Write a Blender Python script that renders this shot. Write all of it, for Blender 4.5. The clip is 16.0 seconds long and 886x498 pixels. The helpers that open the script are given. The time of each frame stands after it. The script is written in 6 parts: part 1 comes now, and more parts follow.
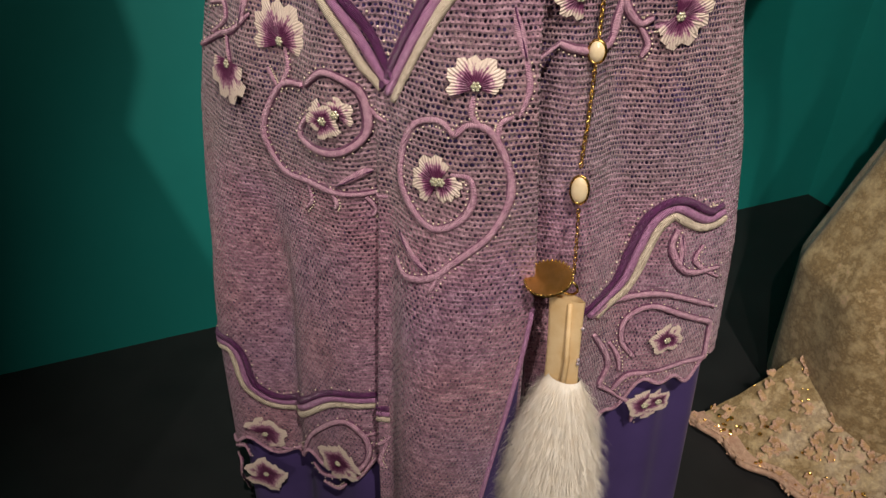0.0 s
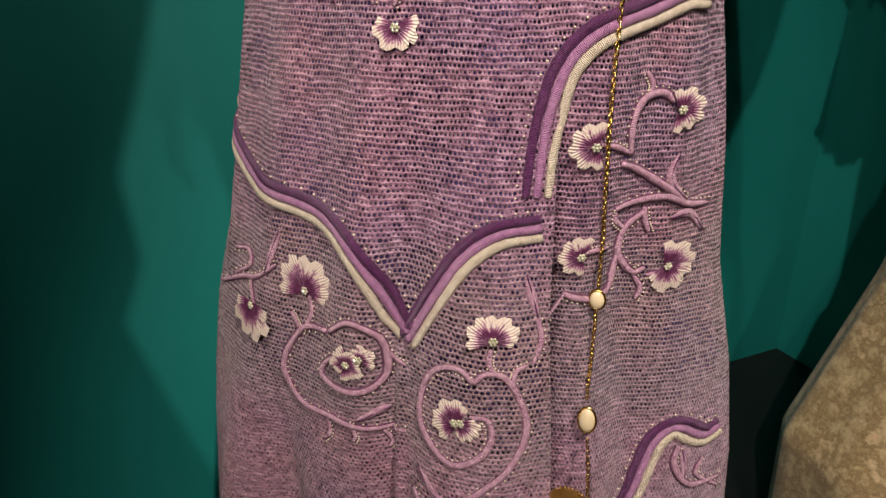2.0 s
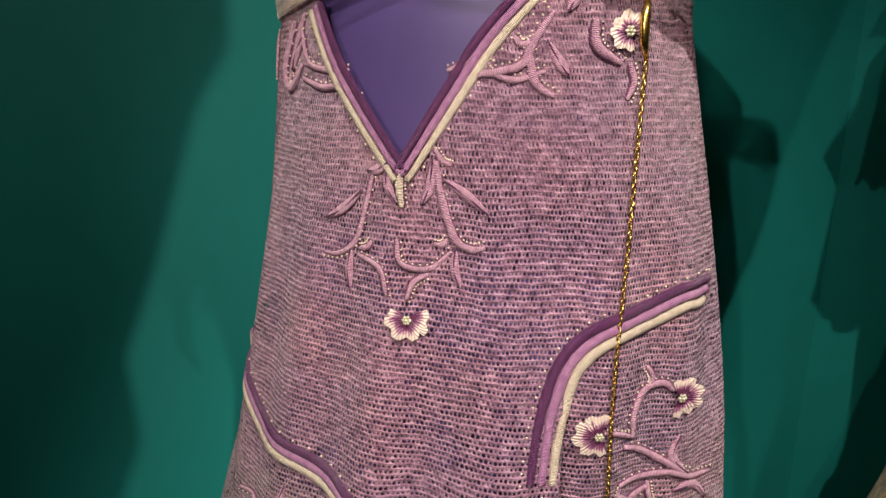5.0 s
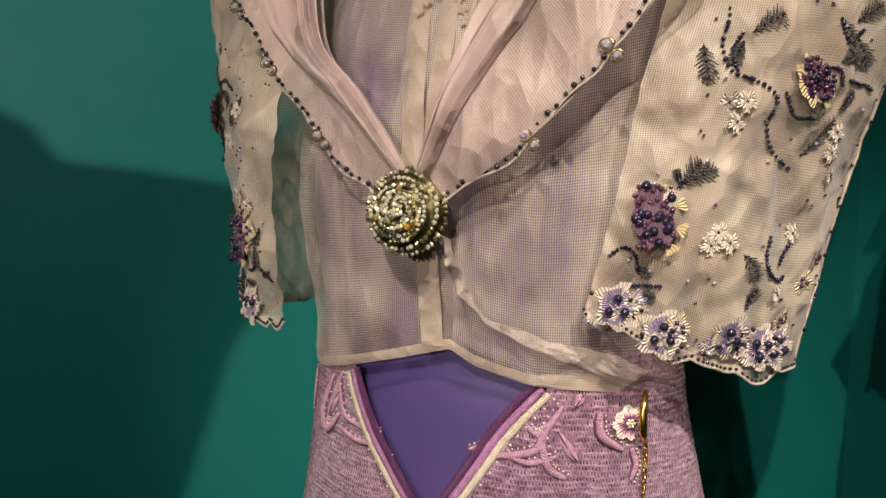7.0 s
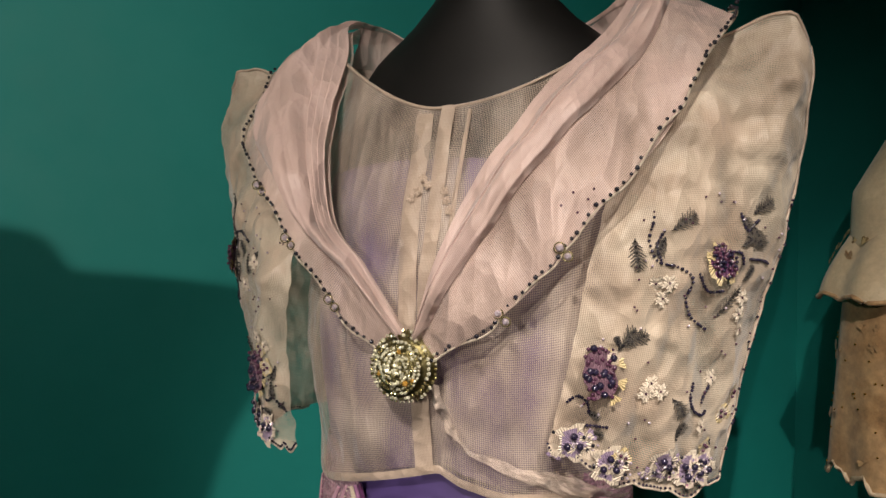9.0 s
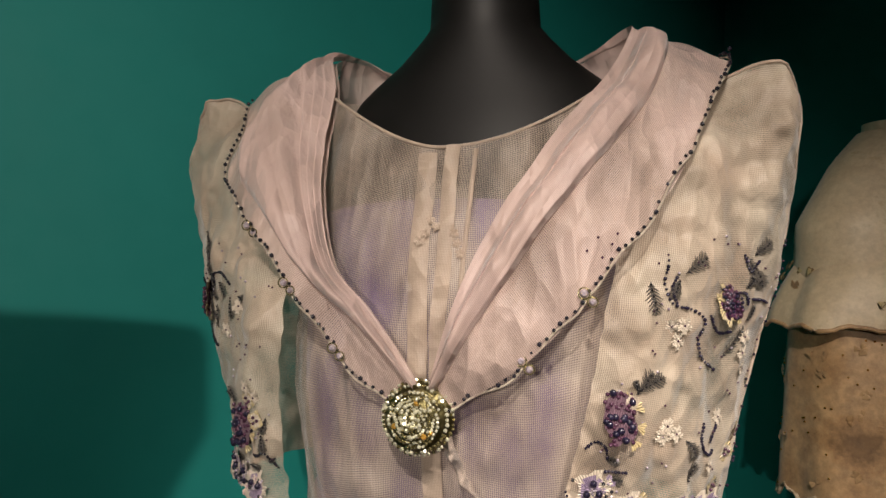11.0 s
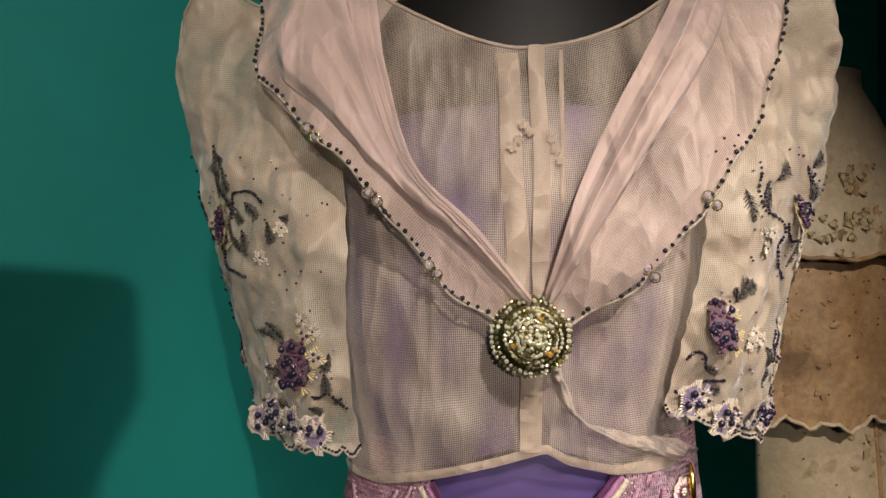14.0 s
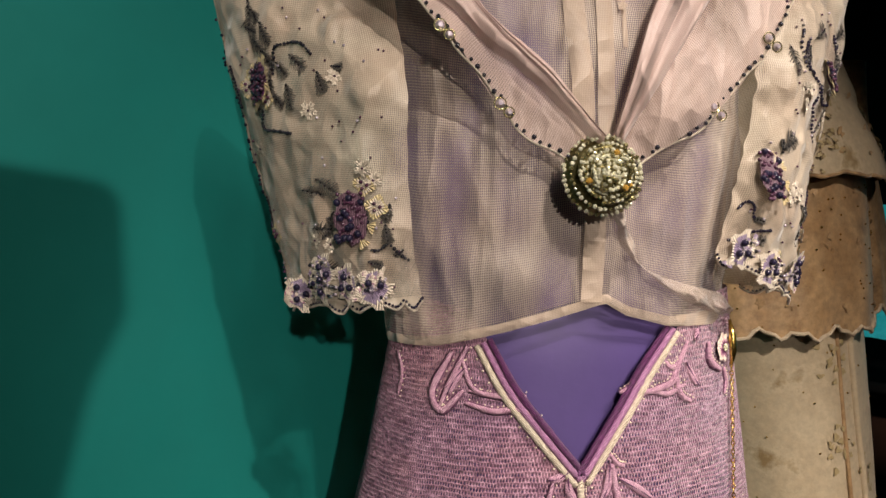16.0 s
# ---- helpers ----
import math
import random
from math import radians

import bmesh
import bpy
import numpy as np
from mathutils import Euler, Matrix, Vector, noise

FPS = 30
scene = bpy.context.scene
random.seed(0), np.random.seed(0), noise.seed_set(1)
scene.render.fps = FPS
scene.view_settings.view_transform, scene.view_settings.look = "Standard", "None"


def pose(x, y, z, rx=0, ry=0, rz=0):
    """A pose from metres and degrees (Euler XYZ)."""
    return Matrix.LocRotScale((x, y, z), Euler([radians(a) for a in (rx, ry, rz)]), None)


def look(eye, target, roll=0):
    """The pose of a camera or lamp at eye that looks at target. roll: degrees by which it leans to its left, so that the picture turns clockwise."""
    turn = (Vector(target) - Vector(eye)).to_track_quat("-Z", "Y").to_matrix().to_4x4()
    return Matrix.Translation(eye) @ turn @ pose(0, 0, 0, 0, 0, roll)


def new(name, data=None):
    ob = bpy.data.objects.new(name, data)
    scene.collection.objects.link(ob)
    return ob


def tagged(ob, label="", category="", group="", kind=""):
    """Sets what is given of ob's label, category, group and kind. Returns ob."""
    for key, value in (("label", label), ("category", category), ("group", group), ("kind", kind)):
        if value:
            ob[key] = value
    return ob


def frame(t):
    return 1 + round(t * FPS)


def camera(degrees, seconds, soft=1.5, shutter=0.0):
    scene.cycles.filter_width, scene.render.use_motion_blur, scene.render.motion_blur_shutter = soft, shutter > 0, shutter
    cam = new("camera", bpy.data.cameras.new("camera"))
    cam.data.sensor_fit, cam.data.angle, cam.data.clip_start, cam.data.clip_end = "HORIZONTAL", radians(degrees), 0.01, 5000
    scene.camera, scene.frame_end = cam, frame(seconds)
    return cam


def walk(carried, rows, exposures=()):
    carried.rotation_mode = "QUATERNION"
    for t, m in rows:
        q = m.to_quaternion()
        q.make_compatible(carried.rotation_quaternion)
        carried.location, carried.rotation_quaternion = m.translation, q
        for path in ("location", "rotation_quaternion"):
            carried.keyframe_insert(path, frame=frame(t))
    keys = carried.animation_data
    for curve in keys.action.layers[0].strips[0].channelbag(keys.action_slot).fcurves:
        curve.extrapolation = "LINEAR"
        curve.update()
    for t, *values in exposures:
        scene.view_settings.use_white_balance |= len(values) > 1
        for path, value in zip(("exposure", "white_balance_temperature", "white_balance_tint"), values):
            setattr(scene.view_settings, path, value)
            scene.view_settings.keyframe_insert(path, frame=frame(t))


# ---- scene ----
cam = camera(65.2, 16.0)
METRES, EYE, TILT, LEAN, TURN = 1.25, 1.05, -34.0, 0.0, 0.0
ROWS = [
    (0.0, 0.0, 0.0, 0.0, -0.0, 0.0, -0.0),
    (0.5, -0.0243, -0.0177, 0.0422, -1.3, 3.54, -0.5),
    (1.0, -0.0281, -0.0302, 0.052, -1.28, 5.36, 0.4),
    (1.5, -0.031, -0.0384, 0.0581, -1.8, 9.71, 1.36),
    (2.0, -0.0307, -0.0371, 0.0638, -2.58, 10.91, 1.9),
    (2.5, -0.0343, -0.0399, 0.0755, -2.87, 13.3, 1.91),
    (3.0, -0.034, -0.0435, 0.0864, -2.29, 14.18, 1.44),
    (5.5, -0.0355, -0.097, 0.1901, -2.95, 22.25, 0.89),
    (6.0, -0.0385, -0.124, 0.2217, -2.3, 25.62, 0.92),
    (6.5, -0.0419, -0.1544, 0.2475, -1.73, 28.09, -0.01),
    (7.0, -0.0433, -0.1793, 0.2662, -1.94, 29.9, 0.11),
    (7.5, -0.045, -0.2033, 0.2759, -2.4, 31.73, -0.25),
    (8.0, -0.0476, -0.2299, 0.2765, -2.7, 32.15, 0.56),
    (8.5, -0.0537, -0.2689, 0.2803, -2.55, 31.68, 1.51),
    (9.0, -0.0604, -0.296, 0.2844, -3.75, 32.84, 2.03),
    (11.5, -0.1337, -0.2637, 0.3239, -10.23, 34.12, 6.9),
    (12.0, -0.1359, -0.2277, 0.3407, -10.45, 33.55, 6.61),
    (12.5, -0.1956, -0.217, 0.3443, -15.73, 31.54, 13.3),
    (13.0, -0.2761, -0.2086, 0.3372, -21.0, 29.99, 16.4),
    (13.5, -0.3003, -0.2012, 0.3414, -23.5, 29.31, 17.89),
    (14.0, -0.2766, -0.182, 0.3356, -22.1, 29.22, 15.09),
    (14.5, -0.299, -0.1448, 0.3495, -26.04, 26.47, 17.09),
    (15.0, -0.3465, -0.1117, 0.362, -30.44, 24.06, 21.22),
    (15.5, -0.352, -0.1048, 0.3372, -30.56, 23.5, 20.96),
    (16.0, -0.3513, -0.0948, 0.2926, -27.83, 26.48, 18.73),
]
walk(cam, [(t, pose(0, 0, EYE, TILT, LEAN, TURN) @ pose(METRES * x, METRES * y, METRES * z, 90 + pitch, roll, yaw)) for t, x, y, z, yaw, pitch, roll in ROWS],
     [(0.0, -0.23), (2.0, -0.20), (5.0, -0.04), (9.0, 0.0), (11.5, -0.04), (12.5, -0.10), (14.0, 0.0), (15.0, 0.08), (16.0, 0.20)])

# ---- world and lamps ----
world = bpy.data.worlds.new("dim_gallery")
scene.world = world
world.use_nodes = True
world.node_tree.nodes["Background"].inputs[0].default_value = (0.9, 0.85, 0.8, 1)
world.node_tree.nodes["Background"].inputs[1].default_value = 0.026
scene.view_settings.exposure = 0.0


def spot(name, eye, target, watts, degrees, blend, colour, radius):
    data = bpy.data.lights.new(name, "SPOT")
    data.energy, data.spot_size, data.spot_blend = watts, radians(degrees), blend
    data.color, data.shadow_soft_size = colour, radius
    ob = new(name, data)
    ob.matrix_world = look(eye, target)
    return ob


WARM = (1.0, 0.88, 0.775)
spot("spot_lamp", (-1.45, -2.55, 2.10), (-0.50, 0.82, 1.28), 225, 42, 1.0, WARM, 0.02)
spot("spot_lamp", (-0.82, -1.94, 3.2), (0.27, 0.64, 1.22), 295, 28, 1.0, WARM, 0.02)
spot("spot_lamp", (0.45, -0.95, 3.0), (0.20, 0.42, 0.93), 310, 32, 1.0, WARM, 0.02)
spot("spot_lamp", (-0.20, -2.2, 2.9), (0.86, 0.60, 0.30), 150, 26, 0.9, WARM, 0.05)
# added soft fill that lifts the wall's shadow; no lamp is known here
spot("spot_lamp", (-0.75, -1.50, 3.25), (-0.45, 1.00, 1.80), 92, 46, 1.0, WARM, 0.25)

# extra spot put in to brighten the counter beyond; its source is not known
spot("spot_lamp", (1.75, 0.40, 3.2), (2.62, 1.00, 0.70), 70, 34, 1.0, WARM, 0.05)

# ---- materials ----
def material(name):
    m = bpy.data.materials.new(name)
    m.use_nodes = True
    nt = m.node_tree
    return m, nt, nt.nodes["Principled BSDF"], nt.nodes["Material Output"]


def node(nt, kind, **values):
    n = nt.nodes.new(kind)
    for key, value in values.items():
        if key in n.inputs:
            n.inputs[key].default_value = value
    return n


def math_node(nt, op, a, b=None):
    n = nt.nodes.new("ShaderNodeMath")
    n.operation = op
    for i, v in enumerate((a, b)):
        if v is None:
            continue
        if isinstance(v, (int, float)):
            n.inputs[i].default_value = v
        else:
            nt.links.new(v, n.inputs[i])
    return n.outputs[0]


def ramp(nt, fac, stops):
    n = nt.nodes.new("ShaderNodeValToRGB")
    n.color_ramp.elements[0].position, n.color_ramp.elements[0].color = stops[0][0], (*stops[0][1], 1)
    n.color_ramp.elements[1].position, n.color_ramp.elements[1].color = stops[-1][0], (*stops[-1][1], 1)
    for p, c in stops[1:-1]:
        n.color_ramp.elements.new(p).color = (*c, 1)
    nt.links.new(fac, n.inputs[0])
    return n.outputs[0]


def noise_out(nt, scale, detail=4.0, rough=0.55, coord="Object", stretch=None):
    tc = nt.nodes.new("ShaderNodeTexCoord")
    n = node(nt, "ShaderNodeTexNoise", Scale=scale, Detail=detail, Roughness=rough)
    vec = tc.outputs[coord]
    if stretch:
        mp = nt.nodes.new("ShaderNodeMapping")
        mp.inputs["Scale"].default_value = stretch
        nt.links.new(vec, mp.inputs[0])
        vec = mp.outputs[0]
    nt.links.new(vec, n.inputs["Vector"])
    return n.outputs["Fac"]


def bump(nt, bsdf, height, strength, distance):
    n = node(nt, "ShaderNodeBump", Strength=strength, Distance=distance)
    nt.links.new(height, n.inputs["Height"])
    nt.links.new(n.outputs[0], bsdf.inputs["Normal"])
    return n


def plain(name, a, b, scale=60.0, rough=0.6, metal=0.0, relief=0.3, depth=0.001, sheen=0.0, coat=0.0):
    m, nt, bsdf, _ = material(name)
    f = noise_out(nt, scale)
    nt.links.new(ramp(nt, f, [(0.3, a), (0.7, b)]), bsdf.inputs["Base Color"])
    bsdf.inputs["Roughness"].default_value, bsdf.inputs["Metallic"].default_value = rough, metal
    bsdf.inputs["Sheen Weight"].default_value, bsdf.inputs["Coat Weight"].default_value = sheen, coat
    if relief:
        bump(nt, bsdf, noise_out(nt, scale * 4), relief, depth)
    return m


def uv_xy(nt):
    tc = nt.nodes.new("ShaderNodeTexCoord")
    sp = nt.nodes.new("ShaderNodeSeparateXYZ")
    nt.links.new(tc.outputs["UV"], sp.inputs[0])
    return sp.outputs[0], sp.outputs[1]


def thread(name, a, b, pitch=0.0011, rough=0.42):
    """Satin stitch: fine threads laid across a raised cord; the UVs run along it in metres."""
    m, nt, bsdf, _ = material(name)
    u, v = uv_xy(nt)
    wob = math_node(nt, "MULTIPLY", noise_out(nt, 160), 0.0012)
    wave = math_node(nt, "SINE", math_node(nt, "MULTIPLY", math_node(nt, "ADD", u, wob), 2 * math.pi / pitch))
    stitch = math_node(nt, "ADD", math_node(nt, "MULTIPLY", wave, 0.10), noise_out(nt, 220, 5))
    nt.links.new(ramp(nt, stitch, [(0.3, a), (0.7, b)]), bsdf.inputs["Base Color"])
    bsdf.inputs["Roughness"].default_value, bsdf.inputs["Sheen Weight"].default_value = rough, 0.08
    bump(nt, bsdf, wave, 0.8, 0.0008)
    return m


def petal_material(name, throat, middle, tip):
    """Long-and-short stitch: plum at the throat, shading thread by thread into cream at the rim."""
    m, nt, bsdf, _ = material(name)
    u, v = uv_xy(nt)
    streak = math_node(nt, "SINE", math_node(nt, "MULTIPLY", u, 2 * math.pi / 0.0011))
    ragged = math_node(nt, "MULTIPLY", math_node(nt, "SUBTRACT", noise_out(nt, 420, 3), 0.5), 0.5)
    where = math_node(nt, "ADD", v, math_node(nt, "ADD", ragged, math_node(nt, "MULTIPLY", streak, 0.06)))
    nt.links.new(ramp(nt, where, [(0.15, throat), (0.42, throat), (0.58, middle), (0.74, tip)]), bsdf.inputs["Base Color"])
    bsdf.inputs["Roughness"].default_value = 0.5
    bump(nt, bsdf, streak, 0.5, 0.0006)
    return m


def knit_material():
    """Open machine knit: rows of loops with small holes, slub colour changes from thread to thread."""
    m, nt, bsdf, out = material("lilac_knit")
    u, v = uv_xy(nt)
    warp = math_node(nt, "MULTIPLY", math_node(nt, "SUBTRACT", noise_out(nt, 30, 3), 0.5), 0.006)
    warp2 = math_node(nt, "MULTIPLY", math_node(nt, "SUBTRACT", noise_out(nt, 24, 3), 0.5), 0.008)
    uu, vv = math_node(nt, "ADD", u, warp), math_node(nt, "ADD", v, warp2)
    row = math_node(nt, "FLOOR", math_node(nt, "MULTIPLY", vv, 1 / 0.0042))
    shift = math_node(nt, "MULTIPLY", math_node(nt, "MODULO", row, 2.0), 0.5)
    cu = math_node(nt, "ADD", math_node(nt, "MULTIPLY", uu, 1 / 0.0036), shift)
    su = math_node(nt, "SUBTRACT", math_node(nt, "FRACT", cu), 0.5)
    sv = math_node(nt, "SUBTRACT", math_node(nt, "FRACT", math_node(nt, "MULTIPLY", vv, 1 / 0.0042)), 0.5)
    foot = ramp(nt, math_node(nt, "MULTIPLY", vv, 0.5), [(0.34, (1, 1, 1)), (0.40, (0, 0, 0)), (0.565, (0, 0, 0)), (0.61, (0.7, 0.7, 0.7))])
    across = math_node(nt, "ADD", 0.9, math_node(nt, "MULTIPLY", foot, 0.9))
    along = math_node(nt, "SUBTRACT", 1.15, math_node(nt, "MULTIPLY", foot, 0.65))
    r2 = math_node(nt, "ADD", math_node(nt, "MULTIPLY", math_node(nt, "POWER", math_node(nt, "ABSOLUTE", su), 2.0), across), math_node(nt, "MULTIPLY", math_node(nt, "POWER", math_node(nt, "ABSOLUTE", sv), 2.0), along))
    r = math_node(nt, "SQRT", r2)
    cell = nt.nodes.new("ShaderNodeCombineXYZ")
    nt.links.new(math_node(nt, "FLOOR", cu), cell.inputs[0])
    nt.links.new(row, cell.inputs[1])
    wn = nt.nodes.new("ShaderNodeTexWhiteNoise")
    nt.links.new(cell.outputs[0], wn.inputs["Vector"])
    # the size of each hole varies, and whole areas are knitted tighter
    size = math_node(nt, "ADD", math_node(nt, "MULTIPLY", wn.outputs["Value"], 0.22), math_node(nt, "MULTIPLY", noise_out(nt, 14, 3), 0.34))
    tight = ramp(nt, math_node(nt, "MULTIPLY", vv, 0.5), [(0.35, (1, 1, 1)), (0.43, (0, 0, 0)), (0.57, (0, 0, 0)), (0.62, (1, 1, 1))])
    hole = math_node(nt, "SUBTRACT", r, math_node(nt, "SUBTRACT", size, math_node(nt, "ADD", 0.04, math_node(nt, "MULTIPLY", tight, 0.13))))
    solid = ramp(nt, math_node(nt, "ADD", hole, 0.5), [(0.47, (0, 0, 0)), (0.56, (1, 1, 1))])
    tone = ramp(nt, noise_out(nt, 150, 5, 0.7, stretch=(0.7, 0.7, 1.5)), [(0.28, (0.065, 0.025, 0.050)), (0.46, (0.240, 0.115, 0.178)), (0.72, (0.55, 0.335, 0.425))])
    hue = ramp(nt, noise_out(nt, 9, 3), [(0.35, (0.93, 0.92, 1.02)), (0.65, (1.08, 0.98, 0.92))])
    mix = nt.nodes.new("ShaderNodeMix")
    mix.data_type, mix.blend_type = "RGBA", "MULTIPLY"
    mix.inputs[0].default_value = 1.0
    nt.links.new(tone, mix.inputs[6]), nt.links.new(hue, mix.inputs[7])
    grey = nt.nodes.new("ShaderNodeMix")
    grey.data_type = "RGBA"
    patch = ramp(nt, math_node(nt, "ADD", vv, math_node(nt, "MULTIPLY", math_node(nt, "SUBTRACT", noise_out(nt, 16, 3), 0.5), 0.12)), [(0.74, (0, 0, 0)), (0.79, (1, 1, 1)), (0.90, (1, 1, 1)), (0.95, (0, 0, 0))])
    nt.links.new(math_node(nt, "MULTIPLY", patch, 0.42), grey.inputs[0])
    nt.links.new(mix.outputs[2], grey.inputs[6])
    nt.links.new(ramp(nt, noise_out(nt, 190, 4), [(0.32, (0.075, 0.060, 0.058)), (0.70, (0.36, 0.29, 0.27))]), grey.inputs[7])
    nt.links.new(grey.outputs[2], bsdf.inputs["Base Color"])
    bsdf.inputs["Roughness"].default_value, bsdf.inputs["Sheen Weight"].default_value = 0.85, 0.25
    loops = math_node(nt, "ADD", math_node(nt, "MULTIPLY", r, 1.4), math_node(nt, "MULTIPLY", noise_out(nt, 330, 4), 1.1))
    bump(nt, bsdf, loops, 0.9, 0.0020)
    tr, mx = nt.nodes.new("ShaderNodeBsdfTransparent"), nt.nodes.new("ShaderNodeMixShader")
    nt.links.new(solid, mx.inputs[0]), nt.links.new(tr.outputs[0], mx.inputs[1]), nt.links.new(bsdf.outputs[0], mx.inputs[2])
    nt.links.new(mx.outputs[0], out.inputs[0])
    return m


def facets(nt, scale, drape):
    """Uneven flat facets with sharp creases between them, as in crumpled stiff cloth."""
    tc, mp = nt.nodes.new("ShaderNodeTexCoord"), nt.nodes.new("ShaderNodeMapping")
    mp.inputs["Scale"].default_value = drape
    nt.links.new(tc.outputs["Object"], mp.inputs[0])
    warp = node(nt, "ShaderNodeTexNoise", Scale=7.0, Detail=3.0)
    nt.links.new(mp.outputs[0], warp.inputs["Vector"])
    shift = nt.nodes.new("ShaderNodeVectorMath")
    shift.operation = "MULTIPLY_ADD"
    nt.links.new(warp.outputs["Color"], shift.inputs[0]), nt.links.new(mp.outputs[0], shift.inputs[2])
    shift.inputs[1].default_value = (0.035, 0.035, 0.035)
    cell = node(nt, "ShaderNodeTexVoronoi", Scale=scale)
    nt.links.new(shift.outputs[0], cell.inputs["Vector"])
    return cell.outputs["Distance"]


def sheer(name, colour, cover, vary, lines=0.0013, contrast=0.35, tint=None, crinkle=0.5, drape=(1, 1, 1), cells=(17, 46)):
    """Stiff sheer weave: part open, part thread, with some light let through; UVs in metres.
    Pressed creases run through it as sharp ridges; drape stretches the soft streaks along the cloth."""
    m, nt, bsdf, out = material(name)
    u, v = uv_xy(nt)
    wob = math_node(nt, "MULTIPLY", noise_out(nt, 22, 2), 0.003)
    wu = math_node(nt, "SINE", math_node(nt, "MULTIPLY", math_node(nt, "ADD", u, wob), 2 * math.pi / lines))
    wv = math_node(nt, "SINE", math_node(nt, "MULTIPLY", math_node(nt, "ADD", v, wob), 2 * math.pi / (lines * 1.1)))
    weave = math_node(nt, "MULTIPLY", math_node(nt, "ADD", math_node(nt, "MULTIPLY", wu, 1.2), math_node(nt, "MULTIPLY", wv, 0.9)), 0.25 * contrast)
    streak = noise_out(nt, 26, 5, 0.6, stretch=drape)
    soft = math_node(nt, "MULTIPLY", math_node(nt, "SUBTRACT", math_node(nt, "ADD", math_node(nt, "MULTIPLY", noise_out(nt, 11, 4), 0.5), math_node(nt, "MULTIPLY", streak, 0.5)), 0.5), vary * 1.5)
    # crumpled facets that meet in pressed creases
    fold = facets(nt, cells[0], drape)
    crease = facets(nt, cells[1], drape)
    fac = math_node(nt, "ADD", math_node(nt, "ADD", math_node(nt, "ADD", weave, soft), cover), math_node(nt, "MULTIPLY", math_node(nt, "SUBTRACT", fold, 0.45), 0.55))
    clampn = nt.nodes.new("ShaderNodeClamp")
    nt.links.new(fac, clampn.inputs[0])
    tint = tint or tuple(c * 0.82 for c in colour)
    nt.links.new(ramp(nt, noise_out(nt, 16, 5), [(0.3, tint), (0.7, colour)]), bsdf.inputs["Base Color"])
    bsdf.inputs["Roughness"].default_value, bsdf.inputs["Sheen Weight"].default_value = 0.48, 0.35
    ridges = math_node(nt, "ABSOLUTE", math_node(nt, "SUBTRACT", noise_out(nt, 26, 3, 0.5, stretch=drape), 0.5))
    fine = math_node(nt, "MULTIPLY", noise_out(nt, 90, 4), 0.16)
    relief = math_node(nt, "ADD", math_node(nt, "MULTIPLY", weave, 0.03), math_node(nt, "MULTIPLY", ridges, -2.0))
    relief = math_node(nt, "ADD", math_node(nt, "ADD", relief, math_node(nt, "MULTIPLY", crease, 1.3)), math_node(nt, "MULTIPLY", fold, 3.6))
    bump(nt, bsdf, math_node(nt, "ADD", relief, fine), min(1.0, crinkle), 0.0085)
    tl = nt.nodes.new("ShaderNodeBsdfTranslucent")
    tl.inputs[0].default_value = (*colour, 1)
    body = nt.nodes.new("ShaderNodeMixShader")
    body.inputs[0].default_value = 0.22
    nt.links.new(bsdf.outputs[0], body.inputs[1]), nt.links.new(tl.outputs[0], body.inputs[2])
    tr, mx = nt.nodes.new("ShaderNodeBsdfTransparent"), nt.nodes.new("ShaderNodeMixShader")
    nt.links.new(clampn.outputs[0], mx.inputs[0]), nt.links.new(tr.outputs[0], mx.inputs[1]), nt.links.new(body.outputs[0], mx.inputs[2])
    nt.links.new(mx.outputs[0], out.inputs[0])
    return m


def brocade(name, ground, figure, fleck, scale, wear=0.5, rare=0.68):
    m, nt, bsdf, _ = material(name)
    f = noise_out(nt, scale, 6, 0.65)
    col = ramp(nt, f, [(0.38, ground), (0.52, figure), (0.60, ground), (rare, fleck)])
    fine = ramp(nt, noise_out(nt, scale * 7, 5, 0.7), [(0.35, (0.45, 0.42, 0.40)), (0.65, (1.25, 1.2, 1.1))])
    mix = nt.nodes.new("ShaderNodeMix")
    mix.data_type, mix.blend_type = "RGBA", "MULTIPLY"
    mix.inputs[0].default_value = wear
    nt.links.new(col, mix.inputs[6]), nt.links.new(fine, mix.inputs[7])
    nt.links.new(mix.outputs[2], bsdf.inputs["Base Color"])
    bsdf.inputs["Roughness"].default_value, bsdf.inputs["Sheen Weight"].default_value = 0.5, 0.2
    bump(nt, bsdf, noise_out(nt, scale * 5, 6), 0.35, 0.003)
    return m


def wall_paint():
    m, nt, bsdf, _ = material("teal_wall_paint")
    nt.links.new(ramp(nt, noise_out(nt, 2.2, 6), [(0.3, (0.004, 0.212, 0.188)), (0.7, (0.006, 0.252, 0.224))]), bsdf.inputs["Base Color"])
    nt.links.new(ramp(nt, noise_out(nt, 18, 4), [(0.3, (0.62, 0.62, 0.62)), (0.7, (0.72, 0.72, 0.72))]), bsdf.inputs["Roughness"])
    bump(nt, bsdf, noise_out(nt, 260, 4), 0.12, 0.001)
    return m


